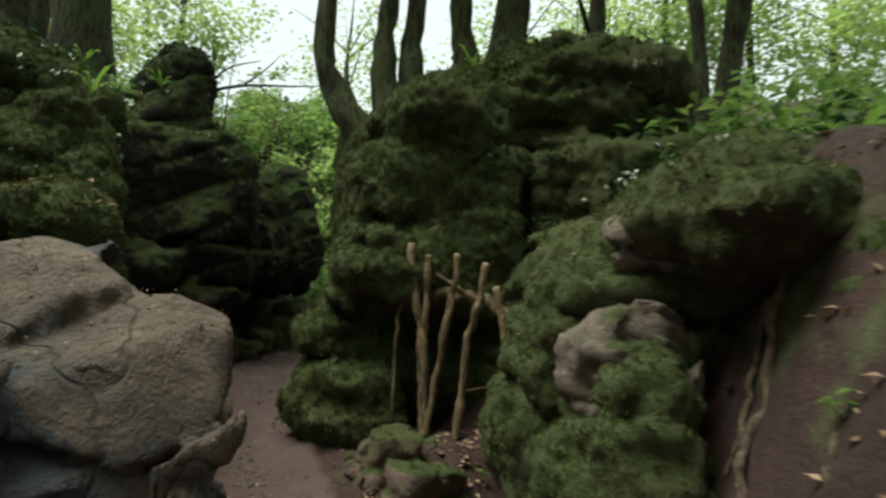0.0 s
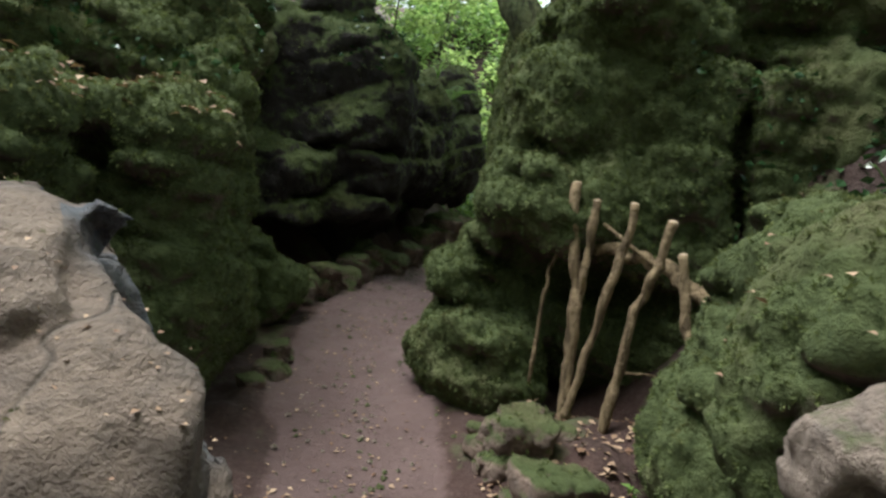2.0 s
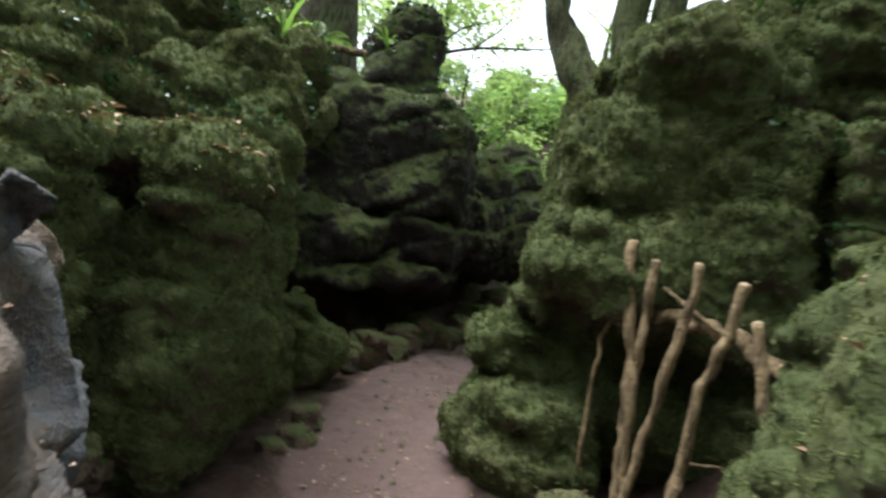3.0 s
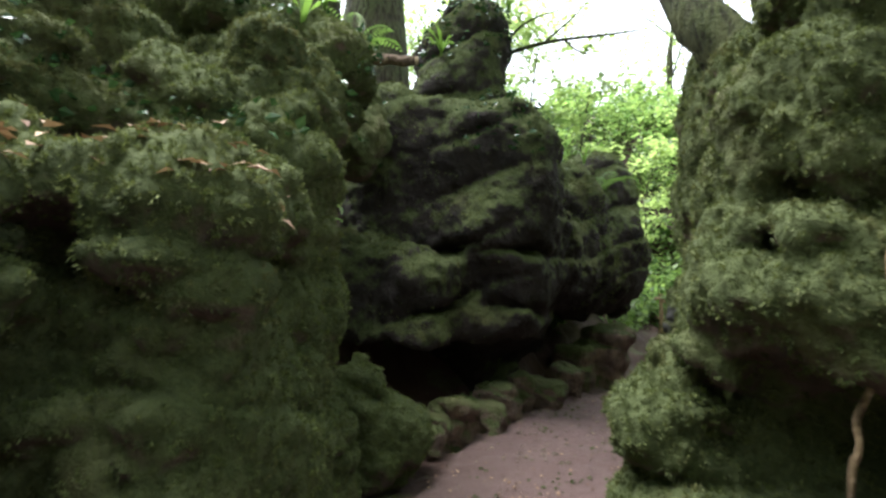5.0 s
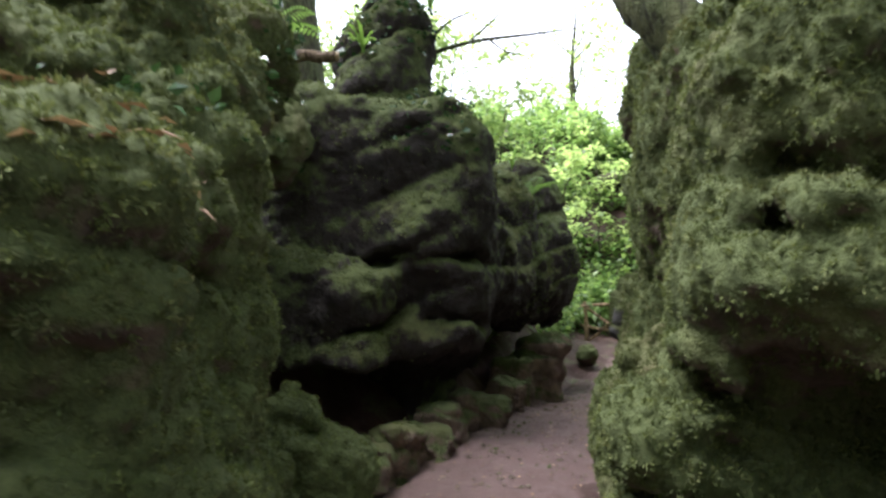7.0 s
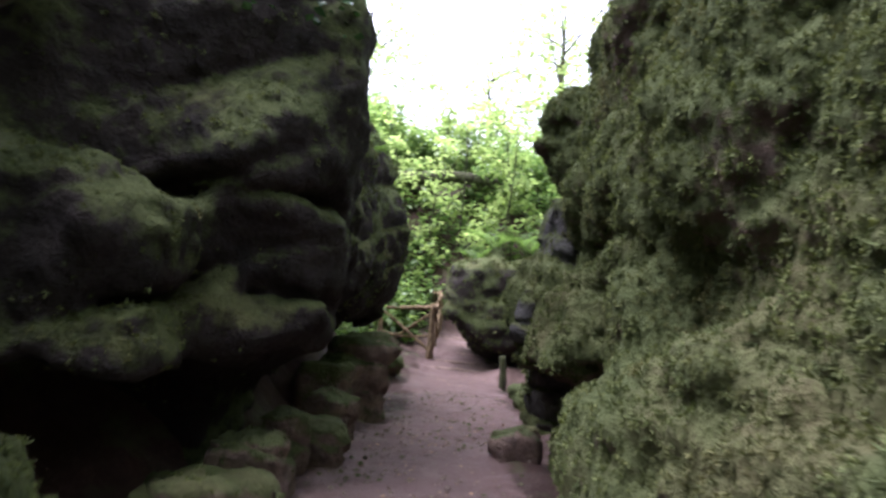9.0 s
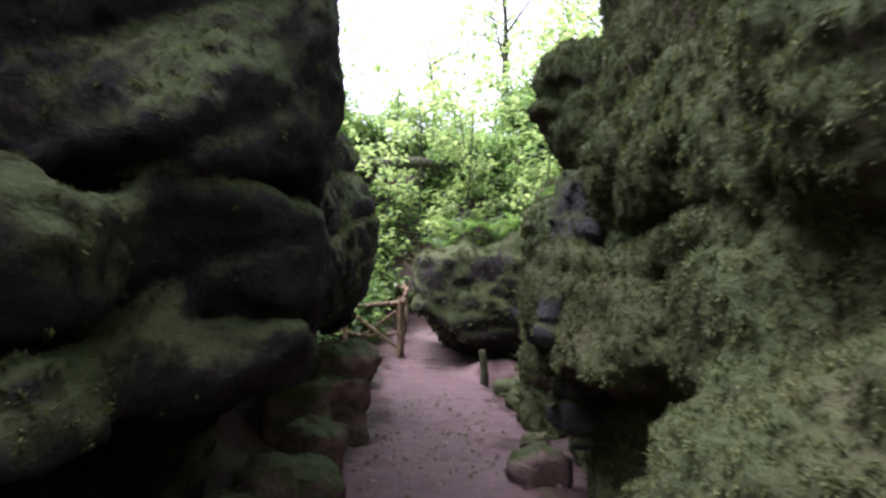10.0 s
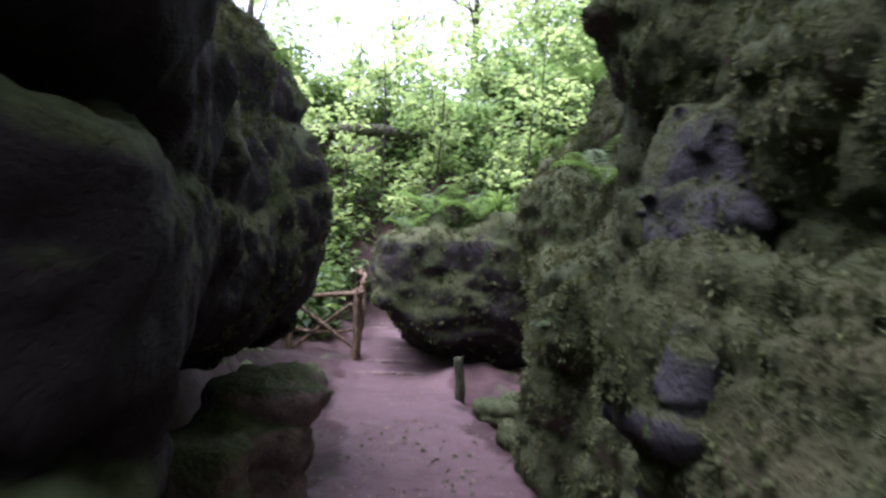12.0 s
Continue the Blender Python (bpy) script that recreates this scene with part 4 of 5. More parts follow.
for i, (x, y) in enumerate(((0.4, 20.6), (1.2, 21.0), (2.0, 20.4), (1.0, 22.0), (-0.6, 21.6), (-2.4, 21.8), (2.8, 21.4), (-4.2, 21.5))):
    shrub((x, y), (0.9, 0.9, 1.0), 800, 660 + i, 0.16)


# undergrowth on the banks beyond the rocks: too many leaves to count
def undergrowth(name, x0, x1, y0, y1, n, seed, size, tall, label):
    r = rng(seed)
    x, y = x0 + (x1 - x0) * r.rand(n), y0 + (y1 - y0) * r.rand(n)
    clump = vnoise(np.c_[x, y, 0 * x], 0.8, seed + 1)
    ok = ((np.abs(x - path_x(y)) > 0.75 + 0.2 * r.rand(n)) | (y > 18.4)) & (clump > -0.45)
    x, y, clump = x[ok], y[ok], clump[ok]
    z = ground_z(x, y) + tall * r.rand(len(x)) ** 1.3 * (0.6 + 0.6 * clump)
    ob = leaves(name, None, np.c_[x, y, z], size, seed + 2, LEAF_SHRUB, 0.75)
    return tagged(ob, label, "undergrowth", kind="stuff")


undergrowth("undergrowth", -9, 7, 16.3, 26, 42000, 610, 0.2, 1.1, "dense bright green leafy undergrowth on the far bank")
undergrowth("undergrowth", -9, -3.4, 10, 17, 12000, 620, 0.14, 1.0, "dense bright green leafy undergrowth beside the rock")
undergrowth("undergrowth", 1.5, 9, 5.5, 16, 14000, 630, 0.14, 0.8, "dense green undergrowth on the bank above")
undergrowth("undergrowth", -9, -4.2, 2, 10, 9000, 640, 0.12, 0.7, "dense green undergrowth above the rock column")

# the several-stemmed tree that grips the top of the rock wall
def rock_tree():
    b = Vector((-0.6, 6.4, 2.9))
    ob = empty("tree", b, "old tree of several stems rooted on a mossy rock", "tree")
    stems = (([(0.1, 0.1, -0.35), (-0.3, 0.15, 0.1), (-0.6, 0.2, 0.6), (-0.72, 0.2, 1.2), (-0.6, 0.3, 3.5)], (0.24, 0.19, 0.15, 0.13, 0.08)),
             ([(0.15, 0.2, -0.1), (-0.05, 0.25, 0.5), (-0.1, 0.3, 1.2), (0.0, 0.35, 2.2), (0.1, 0.5, 4.2)], (0.26, 0.17, 0.12, 0.1, 0.06)),
             ([(0.25, 0.25, -0.1), (0.2, 0.35, 0.55), (0.18, 0.45, 1.3), (0.3, 0.5, 2.4), (0.5, 0.7, 4.4)], (0.22, 0.16, 0.12, 0.11, 0.07)),
             ([(0.7, 0.5, 0.2), (0.75, 0.55, 0.9), (0.68, 0.6, 1.6), (0.6, 0.7, 3.8)], (0.26, 0.17, 0.14, 0.07)),
             ([(1.1, 0.5, 0.4), (1.2, 0.6, 1.1), (1.25, 0.65, 1.9), (1.3, 0.9, 4.0)], (0.38, 0.26, 0.22, 0.12)))
    for i, (pts, rad) in enumerate(stems):
        branch("trunk", pts, [0.85 * v for v in rad], BARK_OLD, ob, 14, 130 + i, 0.3)
    for i, (pts, rad) in enumerate((([(0.5, 0.3, 0.4), (0.7, -0.05, 0.25), (1.0, -0.3, 0.1)], (0.12, 0.09, 0.04)), ([(-0.2, 0.1, 0.1), (-0.35, 0.1, -0.25), (-0.3, 0.0, -0.7)], (0.1, 0.06, 0.03)))):
        branch("root", pts, rad, BARK_OLD, ob, 9, 140 + i, 0.22)
    r = rng(150)
    leaves("crown", ob, crown_points(r, (0.2, 1.0, 5.2), (2.8, 2.6, 1.4), 5000, 70), 0.18, 151, LEAF_CANOPY, 0.6)
    return ob


rock_tree()
# the bare twiggy bough in the gap beyond the column
bough = empty("bough", (-3.9, 8.3, 3.6), "bare crooked twiggy bough against the sky", "branch")
for i, (pts, rad) in enumerate((([(0, 0, 0), (0.4, 0.1, 0.35), (0.9, 0.3, 0.55), (1.5, 0.5, 0.62), (1.9, 0.7, 0.7)], (0.035, 0.028, 0.02, 0.014, 0.006)), ([(0.4, 0.1, 0.35), (0.7, 0.2, 0.75), (1.1, 0.4, 0.95)], (0.02, 0.013, 0.005)),
                                 ([(0.9, 0.3, 0.55), (1.2, 0.4, 0.85), (1.35, 0.45, 1.05)], (0.014, 0.009, 0.004)), ([(1.1, 0.4, 0.58), (1.3, 0.4, 0.42), (1.6, 0.5, 0.38)], (0.012, 0.008, 0.003)))):
    branch("twig", pts, rad, BARK, bough, 6, 160 + i)

# ---------------------------------------------------------------- fence, log, roots, bridge
def crooked_line(pts, rad, seed, bend=0.35):
    """The same line with knots and small bends in it."""
    r = rng(seed)
    line, girth = [Vector(pts[0])], [rad[0]]
    for a, b, ra, rb in zip(pts[:-1], pts[1:], rad[:-1], rad[1:]):
        a, b = Vector(a), Vector(b)
        for t in (0.33, 0.66):
            line.append(a.lerp(b, t) + Vector(r.randn(3)) * bend * ra)
            girth.append((ra + (rb - ra) * t) * (0.85 + 0.35 * r.rand()))
        line.append(b)
        girth.append(rb)
    return line, girth


def post_with_cut(parent, pts, rad, seed, name="post", mat=None):
    crooked, girth = crooked_line(pts, rad, seed)
    ob = branch(name, crooked, girth, mat or BARK_PALE, parent, 10, seed, 0.22)
    top, under = Vector(pts[-1]), Vector(pts[-2])
    way = (top - under).normalized()
    end = branch("cut_end", [top - way * 0.004, top + way * 0.008], [rad[-1] * 0.98, rad[-1] * 0.9], CUT, ob, 9, seed + 1, 0.05, "pale sawn end")
    return ob


fence = empty("fence", (0.1, 5.15, 0.3), "rustic fence of crooked bark-stripped poles by the rock", "fence")
FB = Vector((0.1, 5.15, 0.3))
for i, (pts, rad) in enumerate((
        ([(0.02, 5.2, 0.2), (-0.03, 5.22, 0.8), (-0.1, 5.25, 1.25), (-0.17, 5.29, 1.74)], (0.042, 0.038, 0.036, 0.034)),
        ([(0.0, 5.24, 0.25), (-0.05, 5.24, 0.78), (-0.03, 5.22, 1.2), (-0.02, 5.22, 1.65)], (0.03, 0.03, 0.028, 0.026)),
        ([(-0.27, 5.34, 0.4), (-0.27, 5.33, 0.92), (-0.26, 5.33, 1.17), (-0.18, 5.3, 1.5)], (0.012, 0.014, 0.013, 0.012)),
        ([(0.0, 5.17, 0.3), (0.06, 5.18, 0.7), (0.16, 5.14, 1.24), (0.2, 5.13, 1.66)], (0.026, 0.026, 0.027, 0.025)),
        ([(0.24, 5.1, 0.25), (0.27, 5.1, 0.6), (0.3, 5.08, 1.06), (0.39, 5.05, 1.32), (0.42, 5.03, 1.59)], (0.03, 0.03, 0.03, 0.03, 0.028)),
        ([(0.66, 4.93, 0.5), (0.62, 4.94, 0.86), (0.56, 4.96, 1.14), (0.5, 4.99, 1.42)], (0.028, 0.028, 0.028, 0.026)))):
    post_with_cut(fence, [Vector(p) - FB for p in pts], rad, 300 + 3 * i)
post_with_cut(fence, [Vector(p) - FB for p in ((-0.1, 5.36, 1.34), (0.06, 5.3, 1.37), (0.3, 5.2, 1.36), (0.49, 5.1, 1.3), (0.7, 4.93, 1.2))], (0.03, 0.036, 0.04, 0.044, 0.046), 330, "rail")
post_with_cut(fence, [Vector(p) - FB for p in ((-0.1, 5.33, 1.6), (0.1, 5.24, 1.48), (0.36, 5.14, 1.33))], (0.012, 0.012, 0.011), 333, "brace")
post_with_cut(fence, [Vector(p) - FB for p in ((0.25, 5.3, 0.62), (0.45, 5.2, 0.67), (0.62, 5.1, 0.66))], (0.008, 0.008, 0.006), 336, "twig")

log = empty("log", (-4.0, 7.1, 3.48), "short fallen log with pale bark lying on the rock", "log")
post_with_cut(log, [(-0.4, -0.1, 0.1), (0.0, 0.02, 0.09), (0.4, 0.08, 0.05)], (0.045, 0.05, 0.042), 340, "bark", BARK_ROOT)


def on_bank(points, lift):
    xs, ys = [p[0] for p in points], [p[1] for p in points]
    return [Vector((x, y, float(z) + lift)) for x, y, z in zip(xs, ys, ground_z(xs, ys))]


for i, (pts, rad, lift) in enumerate((
        ([(1.66, 3.05), (1.58, 2.95), (1.48, 2.85), (1.38, 2.75), (1.28, 2.64), (1.2, 2.52), (1.12, 2.38)], (0.02, 0.02, 0.018, 0.018, 0.017, 0.015, 0.01), 0.03),
        ([(1.46, 2.88), (1.38, 2.83), (1.3, 2.76), (1.22, 2.7)], (0.013, 0.012, 0.011, 0.007), 0.03),
        ([(1.3, 2.2), (1.25, 2.13), (1.2, 2.07), (1.12, 1.93)], (0.009, 0.009, 0.008, 0.005), 0.012),
        ([(1.3, 3.4), (1.6, 3.3), (2.0, 3.35), (2.6, 3.5)], (0.012, 0.025, 0.03, 0.03), 0.05),
        ([(1.8, 3.2), (2.1, 3.1), (2.5, 3.2)], (0.012, 0.018, 0.02), 0.04),
        ([(1.5, 1.7), (1.4, 1.62), (1.35, 1.5)], (0.008, 0.007, 0.005), 0.01))):
    q = on_bank(pts, lift)
    b = q[0]
    root = empty("tree_root", b, "bare pale tree root running down the earth bank", "root", group="roots on the bank")
    line, girth = crooked_line([p - b for p in q], rad, 350 + i, 0.9)
    branch("root_stem", line, girth, BARK_ROOT, root, 8, 350 + i, 0.2)


# rustic steps and bridge rails beyond the passage
for i in range(6):
    y = 14.7 + 0.58 * i
    x = float(path_x(y)) + 0.02 * ((i * 7) % 5 - 2)
    z = float(path_z(y))
    step = empty("step", (x, y, z), "weathered split log set across the path as a step", "step", group="path steps")
    branch("log", [(-0.48, 0.05, -0.04), (0, 0, -0.03), (0.48, -0.04, -0.045)], (0.045, 0.05, 0.04), PLANK, step, 8, 380 + i, 0.12)


def rail_fence(start, along_y, side, seed, n):
    base = Vector(start)
    ob = empty("bridge_railing", base, "rustic railing of crooked branches beside the steps", "railing")
    r = rng(seed)
    for i in range(n):
        y = i * along_y / (n - 1)
        z = float(path_z(base.y + y)) - base.z
        x = float(path_x(base.y + y)) + side - base.x
        branch("post", [(x + r.randn() * 0.02, y, z - 0.3), (x + r.randn() * 0.05, y + r.randn() * 0.05, z + 0.45), (x + r.randn() * 0.06, y + r.randn() * 0.06, z + 0.95)], (0.045, 0.04, 0.03), BARK_PALE, ob, 7, seed + i, 0.2)
        if i < n - 1:
            y2 = (i + 1) * along_y / (n - 1)
            z2, x2 = float(path_z(base.y + y2)) - base.z, float(path_x(base.y + y2)) + side - base.x
            branch("rail", [(x, y - 0.1, z + 0.85), ((x + x2) / 2 + r.randn() * 0.05, (y + y2) / 2, (z + z2) / 2 + 0.9 + r.randn() * 0.06), (x2, y2 + 0.1, z2 + 0.88)], (0.035, 0.03, 0.03), BARK_PALE, ob, 7, seed + 20 + i, 0.2)
            branch("brace", [(x, y, z + 0.15), (x2 + r.randn() * 0.05, (y + y2) / 2, (z + z2) / 2 + 0.5), (x2, y2, z2 + 0.8)], (0.025, 0.028, 0.02), BARK_PALE, ob, 7, seed + 40 + i, 0.2)
            branch("brace", [(x, y, z + 0.75), (x2 + r.randn() * 0.08, (y + y2) / 2, (z + z2) / 2 + 0.4), (x2, y2, z2 + 0.12)], (0.02, 0.025, 0.02), BARK_PALE, ob, 7, seed + 60 + i, 0.2)
    return ob


rail_fence((-2.2, 15.4, 0.75), 3.4, -0.48, 800, 5)
cross_rail = empty("bridge_railing", (-2.3, 15.3, 0.7), "rustic railing of crooked branches across the gully edge", "railing")
for i, (pts, rad) in enumerate((([(0, 0, -0.3), (0.02, 0, 0.4), (0.0, 0.02, 1.0)], (0.05, 0.045, 0.035)), ([(-0.9, 0.15, -0.3), (-0.88, 0.15, 0.4), (-0.92, 0.15, 0.95)], (0.05, 0.045, 0.035)), ([(0.1, 0, 0.95), (-0.45, 0.1, 0.9), (-1.05, 0.15, 0.86)], (0.035, 0.035, 0.03)),
                                 ([(0.0, 0, 0.2), (-0.4, 0.06, 0.5), (-0.9, 0.15, 0.85)], (0.025, 0.03, 0.025)), ([(-0.05, 0, 0.8), (-0.5, 0.1, 0.45), (-0.85, 0.15, 0.15)], (0.025, 0.03, 0.02)), ([(0.05, 0, 0.45), (-0.5, 0.1, 0.4), (-1.0, 0.15, 0.48)], (0.02, 0.025, 0.02)))):
    branch("post" if i < 2 else "rail", pts, rad, BARK_PALE, cross_rail, 7, 870 + i, 0.25)
stake = empty("stake", (-1.12, 13.6, 0.5), "short wooden stake in the earth under the leaning rock", "stake")
branch("stake_wood", [(0, 0, -0.1), (0.0, 0.0, 0.2), (-0.03, 0, 0.46)], (0.06, 0.055, 0.05), BARK, stake, 8, 395, 0.15)
fallen = empty("fallen_trunk", (-2.6, 20.6, 5.3), "mossy fallen trunk lying across the far bank", "log")
branch("trunk", [(-1.2, 0, -0.1), (0.5, 0.1, 0.1), (2.2, 0.0, -0.1)], (0.2, 0.18, 0.14), BARK, fallen, 10, 396, 0.15)


# ---------------------------------------------------------------- plants
def strap_fern(place, height, n, seed, label="clump of glossy strap-shaped fern leaves"):
    """Hart's-tongue: long undivided arching blades from one crown."""
    ob = empty("strap_fern", place, label, "fern", group="strap ferns")
    r = rng(seed)
    for i in range(n):
        a = 6.28 * i / n + r.rand()
        h = height * (0.6 + 0.5 * r.rand())
        out = h * (0.25 + 0.55 * r.rand())
        w = h * (0.075 + 0.03 * r.rand())
        pts, m = [], 9
        for j in range(m):
            t = j / (m - 1)
            d = out * t ** 1.4
            z = h * (t - 0.42 * t ** 3)
            width = w * math.sin(math.pi * min(1, 0.16 + 0.84 * t) ** 0.8) ** 0.7 + 0.002
            c = Vector((math.cos(a) * d, math.sin(a) * d, z))
            s = Vector((-math.sin(a), math.cos(a), 0)) * width * 0.5
            wave = 0.012 * math.sin(j * 2.1 + i)
            pts.append((c - s + Vector((0, 0, 0.12 * width + wave)), c, c + s + Vector((0, 0, 0.12 * width - wave))))
        v = [p for row in pts for p in row]
        f = [(3 * j + k, 3 * j + k + 1, 3 * j + k + 4, 3 * j + k + 3) for j in range(m - 1) for k in (0, 1)]
        put("leaf", np.array([tuple(p) for p in v]), np.array(f), LEAF_STRAP, ob)
    return ob


def frond_fern(place, height, n, seed, lean=None, label="green fern with feathery arching fronds"):
    ob = empty("fern", place, label, "fern", group="ferns")
    r = rng(seed)
    for i in range(n):
        a = (6.28 * i / n + 0.6 * r.rand()) if lean is None else lean + (r.rand() - 0.5) * 1.6
        h = height * (0.65 + 0.5 * r.rand())
        out = h * (0.6 + 0.5 * r.rand())
        v, f, m = [], [], 16
        ax, side = Vector((math.cos(a), math.sin(a), 0)), Vector((-math.sin(a), math.cos(a), 0))
        for j in range(m):
            t = (j + 1) / m
            c = ax * out * t ** 1.2 + Vector((0, 0, h * (t - 0.62 * t ** 2.6)))
            L = 0.26 * h * math.sin(math.pi * (0.12 + 0.86 * t)) + 0.01
            for sg in (-1, 1):
                tip = c + side * sg * L + ax * L * 0.35 - Vector((0, 0, 0.22 * L))
                mid = c + (tip - c) * 0.45
                wv = ax * (0.028 * h)
                k = len(v)
                v += [c - wv * 0.4, mid - wv + Vector((0, 0, 0.01)), tip, mid + wv]
                f.append((k, k + 1, k + 2, k + 3))
        put("frond", np.array([tuple(p) for p in v]), np.array(f), LEAF_FERN, ob, smooth=False)
    return ob


def surface_z(key, x, y, top=9.0):
    """Height of a rock's skin near (x, y)."""
    v = SURFACES[key][0]
    d = np.hypot(v[:, 0] - x, v[:, 1] - y)
    near_by = v[d < 0.12]
    if not len(near_by):
        return float(ground_z([x], [y])[0])
    return float(near_by[near_by[:, 2] < top, 2].max()) if (near_by[:, 2] < top).any() else float(near_by[:, 2].max())


COL, BLK, WAL, HMP, LEA, BUT = "rock_column5", "overhanging_rock7", "rock_wall9", "mossy_boulder11", "leaning_rock13", "rock_buttress15"
for i, (key, x, y, h, n) in enumerate(((COL, -2.62, 4.9, 0.34, 5), (COL, -3.6, 4.5, 0.42, 6), (COL, -3.2, 5.6, 0.34, 6), (COL, -3.7, 5.0, 0.4, 6), (BLK, -3.3, 8.3, 0.4, 7), (BLK, -3.55, 7.5, 0.36, 9), (WAL, 0.25, 5.75, 0.3, 8),
                                       (BLK, -2.95, 9.9, 0.35, 7), (LEA, -0.4, 15.0, 0.5, 10), (LEA, 0.3, 15.0, 0.5, 10), (BUT, -0.3, 10.8, 0.4, 8), (BUT, 0.0, 11.8, 0.4, 8))):
    strap_fern((x, y, surface_z(key, x, y) - 0.02), h, n, 1000 + i)
for i, (x, y, h, n) in enumerate(((2.2, 3.7, 0.7, 12), (2.7, 4.1, 0.75, 12), (3.1, 3.6, 0.6, 10), (1.9, 4.6, 0.5, 9), (2.5, 5.0, 0.6, 10))):
    strap_fern((x, y, float(ground_z([x], [y])[0])), h, n, 1020 + i, "tall clump of bright strap-shaped fern leaves on the bank")
for i, (key, x, y, h, n) in enumerate(((LEA, -1.3, 15.2, 0.7, 8), (LEA, -0.7, 15.0, 0.7, 9), (LEA, -0.1, 15.2, 0.8, 9), (LEA, -1.6, 15.6, 0.6, 8), (BUT, -0.6, 10.9, 0.5, 7), (BUT, -0.45, 11.6, 0.55, 8), (BLK, -3.0, 8.9, 0.4, 7), (BLK, -2.95, 10.6, 0.4, 7), (COL, -3.2, 5.9, 0.4, 7))):
    frond_fern((x, y, surface_z(key, x, y) - 0.02), h, n, 1040 + i)
r = rng(55)
for i in range(46):
    x = -5 + 7.5 * r.rand()
    y = 16.6 + 5 * r.rand()
    if abs(x - float(path_x(y))) < 0.9:
        continue
    frond_fern((x, y, float(ground_z([x], [y])[0])), 0.7 + 0.5 * r.rand(), 8, 1100 + i)
# small fern hanging from the buttress
frond_fern((-1.0, 10.75, 1.35), 0.3, 6, 1200, -1.8)


# saplings beyond the passage
def sapling(place, height, seed, lean=(0, 0), n=900, leaf=0.13):
    r = rng(seed)
    x, y = place
    z = float(ground_z([x], [y])[0])
    ob = empty("sapling", (x, y, z), "slender young tree with pale bright green leaves", "tree", group="saplings")
    line = [np.array([lean[0] * t + 0.08 * r.randn(), lean[1] * t, height * t]) for t in (0.0, 0.3, 0.65, 1.0)]
    line[0] = np.array([0, 0, -0.1])
    branch("stem", line, (0.028, 0.022, 0.016, 0.006), BARK, ob, 7, seed)
    spots = []
    for i in range(11):
        t = 0.25 + 0.75 * i / 11
        s = np.array([lean[0] * t, lean[1] * t, height * t])
        a = r.rand() * 6.28
        e = s + np.array([math.cos(a), math.sin(a), 0.35]) * (0.5 + 0.7 * r.rand())
        branch("twig", [s, (s + e) / 2 + np.array([0, 0, 0.05]), e], (0.01, 0.007, 0.003), BARK, ob, 5, seed + i)
        k = r.rand(n // 11, 1)
        spots.append(s + (e - s) * (0.3 + 0.75 * k) + r.randn(n // 11, 3) * np.array([0.14, 0.14, 0.06]))
    leaves("foliage", ob, np.concatenate(spots), leaf, seed + 30, LEAF_CANOPY, 0.85)
    return ob


for i, (x, y, h, lx) in enumerate(((-1.9, 18.3, 5.5, 0.0), (-1.0, 18.6, 5.0, 0.3), (-0.6, 19.2, 4.6, -0.5), (0.6, 17.8, 4.5, 0.3), (-3.4, 18.8, 4.2, -0.4), (-2.7, 19.6, 4.5, 0.3), (1.4, 18.8, 5.0, 0), (-4.2, 17.8, 4.0, 0.2), (-4.6, 13.6, 4.0, 0.3), (-5.2, 12.5, 3.6, 0.4), (-4.3, 15.0, 3.8, 0))):
    sapling((x, y), h, 1300 + i * 3, (lx, 0), 560, 0.15)


# ---------------------------------------------------------------- leaves lying and creeping
def scatter_on(key, n, seed, keep, lift=0.012, up_min=-0.2):
    v, f = SURFACES[key]
    nm = normals_of(v, f)
    r = rng(seed)
    ok = np.where(keep(v) & (nm[:, 2] > up_min))[0]
    pick = ok[r.randint(0, len(ok), n)]
    return v[pick] + nm[pick] * lift + r.randn(n, 3) * 0.012


ivy = empty("ivy", (-3.0, 7.4, 3.0), "dark glossy ivy creeping over the overhanging rock", "ivy")
spots = np.concatenate([scatter_on(BLK, 900, 71, lambda v: (v[:, 2] > 2.75) & (v[:, 1] < 9.6) & (v[:, 0] > -4.0) & (vnoise(v, 0.5, 77) > 0.0), 0.03)])
tagged(leaves("foliage", ivy, spots - np.array([-3.0, 7.4, 3.0]), 0.06, 72, LEAF_IVY, 0.35), kind="stuff")
ivy = empty("ivy", (-3.2, 4.9, 2.4), "dark glossy ivy among the moss of the rock column", "ivy")
spots = scatter_on(COL, 900, 73, lambda v: ((v[:, 2] > 2.0) | (v[:, 0] < -3.0)) & (v[:, 0] > -4.2) & (v[:, 2] > 0.9) & (vnoise(v, 0.5, 78) > 0.0), 0.03)
tagged(leaves("foliage", ivy, spots - np.array([-3.2, 4.9, 2.4]), 0.055, 74, LEAF_IVY, 0.35), kind="stuff")
ivy = empty("ivy", (0.8, 6.0, 2.8), "ivy trailing down the rock wall", "ivy")
spots = scatter_on(WAL, 900, 75, lambda v: (v[:, 0] > 0.35) & (v[:, 1] < 7.2) & (v[:, 2] > 1.2) & (vnoise(v, 0.5, 79) > 0.05), 0.03)
tagged(leaves("foliage", ivy, spots - np.array([0.8, 6.0, 2.8]), 0.06, 76, LEAF_IVY, 0.35), kind="stuff")
r = rng(81)
xy = np.stack([1.2 + 2.6 * r.rand(2600), 3.2 + 2.6 * r.rand(2600)], 1)
xy = xy[(vnoise(np.c_[xy, 0 * xy[:, 0]], 0.5, 82) > -0.1) & (xy[:, 0] + 0.5 * (xy[:, 1] - 3.6) > 1.5)]
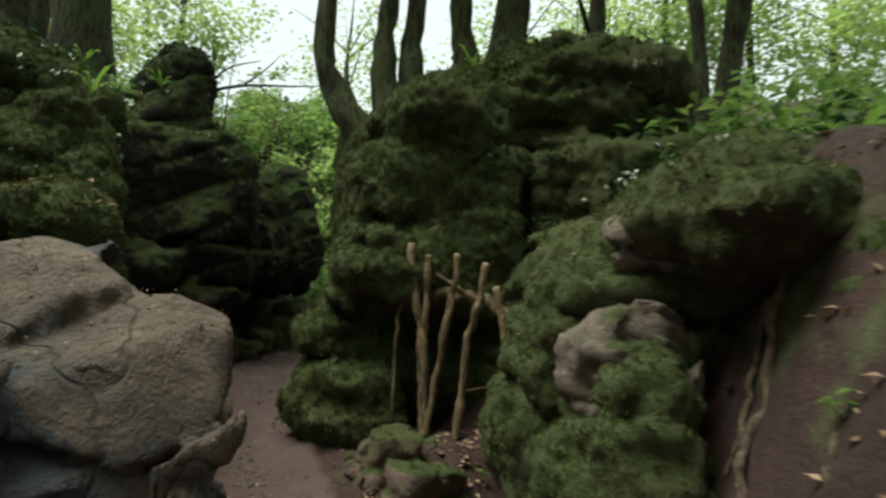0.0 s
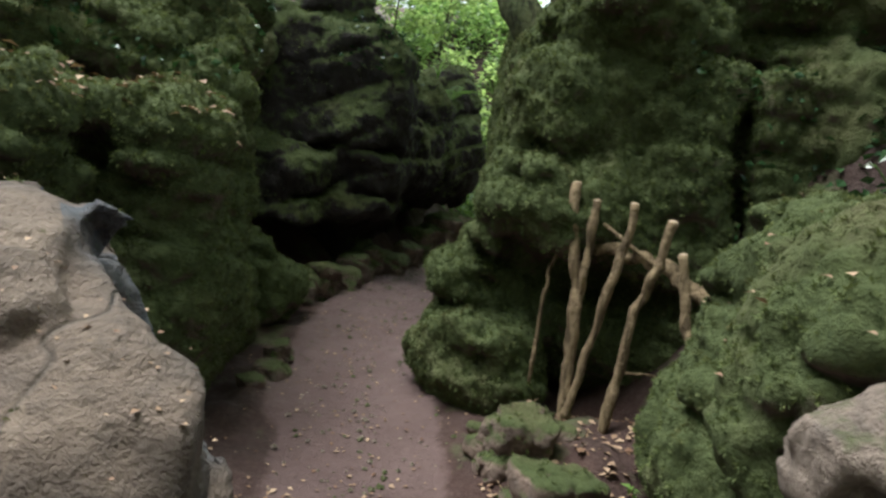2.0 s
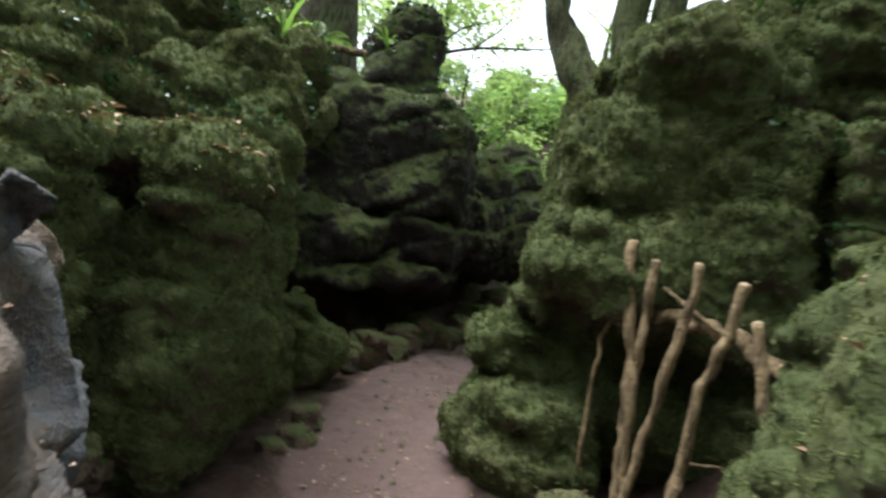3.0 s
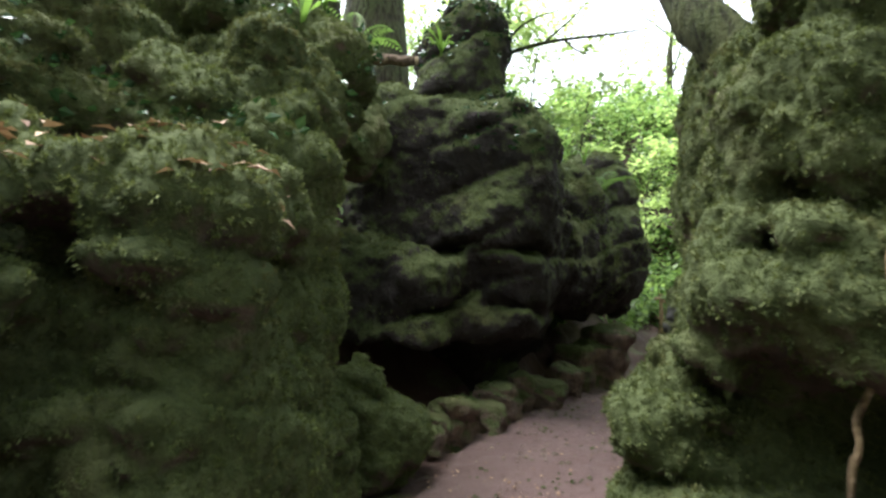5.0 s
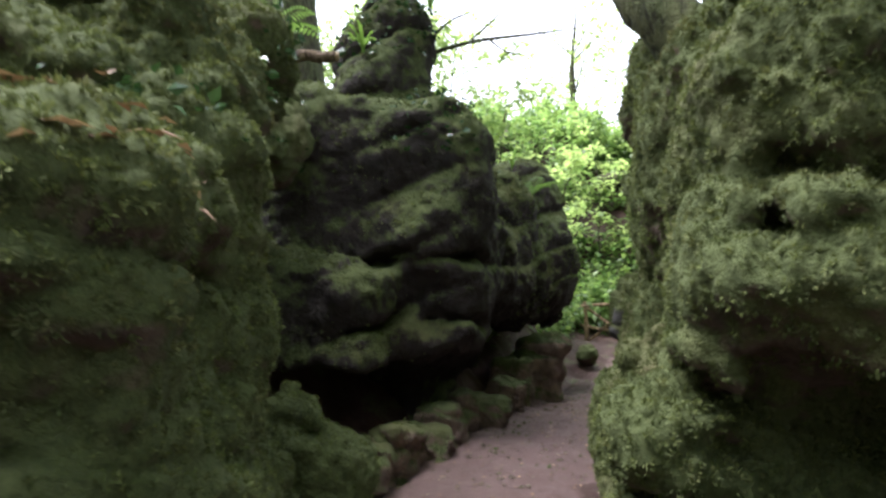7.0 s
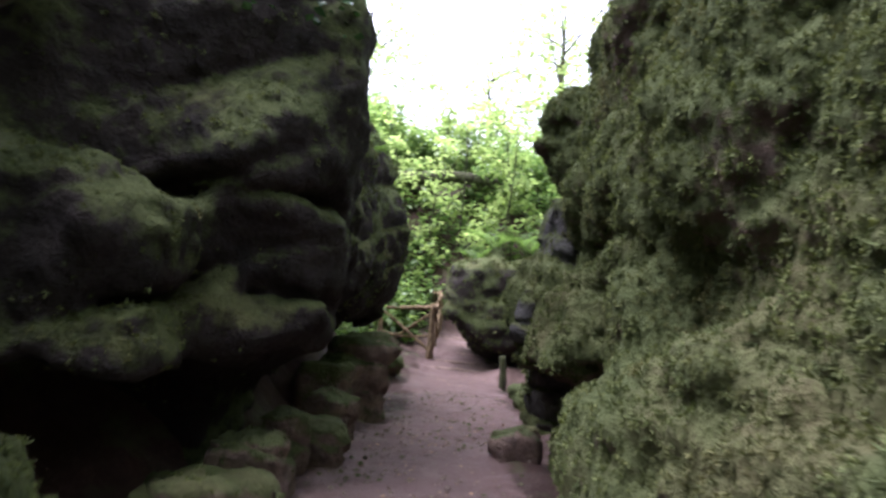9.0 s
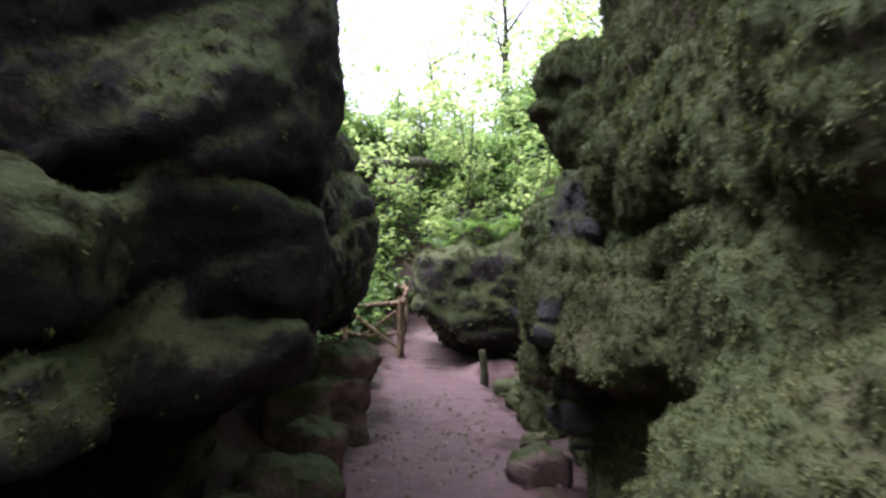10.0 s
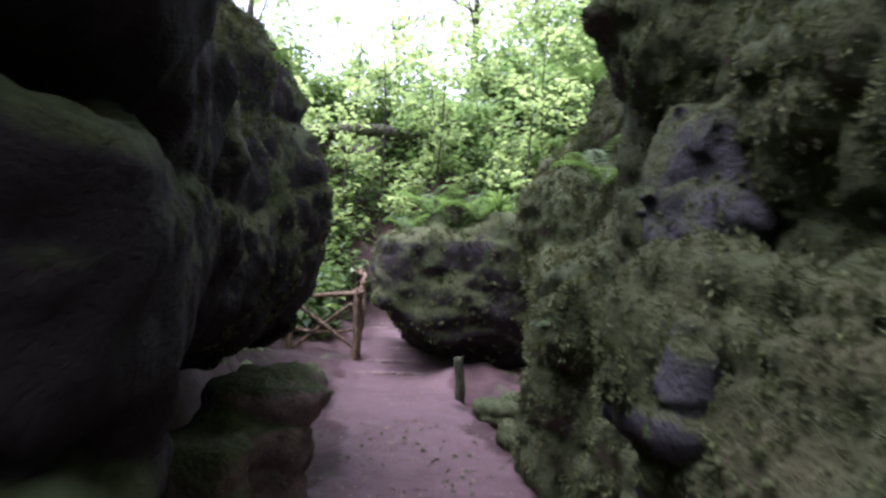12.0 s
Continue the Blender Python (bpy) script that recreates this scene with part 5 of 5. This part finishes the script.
z = ground_z(xy[:, 0], xy[:, 1])
ivy = empty("ivy", (2.2, 4.2, 2.2), "glossy ivy and bramble covering the top of the bank", "ivy")
tagged(leaves("foliage", ivy, np.c_[xy, z + 0.03 + 0.16 * r.rand(len(xy))] - np.array([2.2, 4.2, 2.2]), 0.075, 83, LEAF_IVY, 0.6), kind="stuff")
# trailing stems and pale bell flowers left of the fence rock
r = rng(91)
flowers = empty("white_flowers", (1.15, 3.6, 2.0), "small white flowers on thin stems among the moss", "flower")
pts = []
for i in range(12):
    p = np.array([r.randn() * 0.2, r.randn() * 0.16, 0.0])
    p[2] = surface_z(HMP, 1.15 + p[0], 3.6 + p[1]) - 2.0
    top = p + np.array([0.03 * r.randn(), 0.03 * r.randn(), 0.05 + 0.06 * r.rand()])
    branch("stem", [p, (p + top) / 2 + 0.01 * r.randn(3), top], (0.003, 0.003, 0.002), LEAF_FERN, flowers, 5, 1400 + i)
    pts.append(top)
WHITE = Nodes("petal").finish((0.8, 0.8, 0.76), 0.5)
for i, top in enumerate(pts):
    leaves("flower", flowers, np.repeat(top[None], 5, 0), 0.022, 92 + i, WHITE, 0.3)


def litter(name, centres, size, seed, label, kind="stuff"):
    ob = leaves(name, None, centres, size, seed, LITTER, 0.75, spread=0.2)
    return tagged(ob, label, "leaf litter", kind=kind)


r = rng(61)
y = np.concatenate([1.5 + 5 * r.rand(700), 6 + 9 * r.rand(500)])
x = path_x(y) + r.randn(len(y)) * np.where(y < 6, 0.55, 0.45)
litter("fallen_leaves", np.c_[x, y, ground_z(x, y) + 0.006], 0.03, 62, "scattered bits of dead leaf and twig on the path")
x, y = -0.3 + 1.3 * r.rand(350), 4.3 + 1.1 * r.rand(350)
litter("fallen_leaves", np.c_[x, y, ground_z(x, y) + 0.008], 0.05, 63, "brown dead leaves under the fence")
x, y = 1.0 + 1.4 * r.rand(260), 1.0 + 2.2 * r.rand(260)
litter("fallen_leaves", np.c_[x, y, ground_z(x, y) + 0.008], 0.045, 64, "dead leaves and bits on the earth bank")
litter("fallen_leaves", scatter_on("boulder3", 700, 65, lambda v: (v[:, 2] > 1.0) & (v[:, 0] > -2.6) & (vnoise(v, 0.35, 660) > -0.1), 0.004, 0.6), 0.014, 66, "brown dead leaves strewn on the boulder")
litter("fallen_leaves", scatter_on(COL, 260, 67, lambda v: (v[:, 2] > 1.7) & (v[:, 2] < 2.15) & (v[:, 0] > -2.75) & (v[:, 1] < 4.4), 0.01, 0.4), 0.06, 68, "reddish dead leaves on the ledge of the rock column")
litter("fallen_leaves", scatter_on(HMP, 160, 69, lambda v: (v[:, 2] > 1.2), 0.012, 0.3), 0.03, 70, "dead leaf bits on the mossy boulder")
# pebbles pressed into the path
r = rng(95)
y = 2.5 + 10 * r.rand(900)
x = path_x(y) + r.randn(900) * 0.4
z = ground_z(x, y)
s = 0.008 + 0.016 * r.rand(900) ** 2
unit = np.array([(1, 0, 0), (0, 1, 0), (-1, 0, 0), (0, -1, 0), (0, 0, 1), (0.7, 0.7, 0.55), (-0.7, 0.7, 0.6), (-0.7, -0.7, 0.5), (0.7, -0.7, 0.6)])
fan = np.array([(0, 5, 4), (5, 1, 4), (1, 6, 4), (6, 2, 4), (2, 7, 4), (7, 3, 4), (3, 8, 4), (8, 0, 4)])
pv = (unit[None] * s[:, None, None] * (0.7 + 0.6 * r.rand(900, 9, 1)) + np.c_[x, y, z][:, None, :]).reshape(-1, 3)
pf = (fan[None] + 9 * np.arange(900)[:, None, None]).reshape(-1, 3)
tagged(put("pebbles", pv, pf, ROCK_BARE, smooth=False), "small pale pebbles pressed into the path", "pebbles", kind="stuff")


# small green seedlings on the bank and in the cracks
for i, (x, y, h) in enumerate(((1.05, 1.75, 0.1), (1.12, 1.9, 0.07), (1.3, 2.2, 0.08), (-1.75, 3.35, 0.1), (-2.0, 3.5, 0.08), (0.45, 4.6, 0.1), (-2.15, 5.2, 0.08))):
    seedling = empty("seedling", (x, y, float(ground_z([x], [y])[0])), "small bright green seedling in the earth", "plant", group="seedlings")
    r = rng(1600 + i)
    branch("stem", [(0, 0, -0.01), (0.01, 0, h * 0.5), (0.0, 0.01, h)], (0.003, 0.003, 0.002), LEAF_FERN, seedling, 5, 1610 + i)
    leaves("foliage", seedling, np.array([0, 0, h]) + r.randn(7, 3) * np.array([0.012, 0.012, 0.02]), 0.05, 1620 + i, LEAF_STRAP, 0.7)
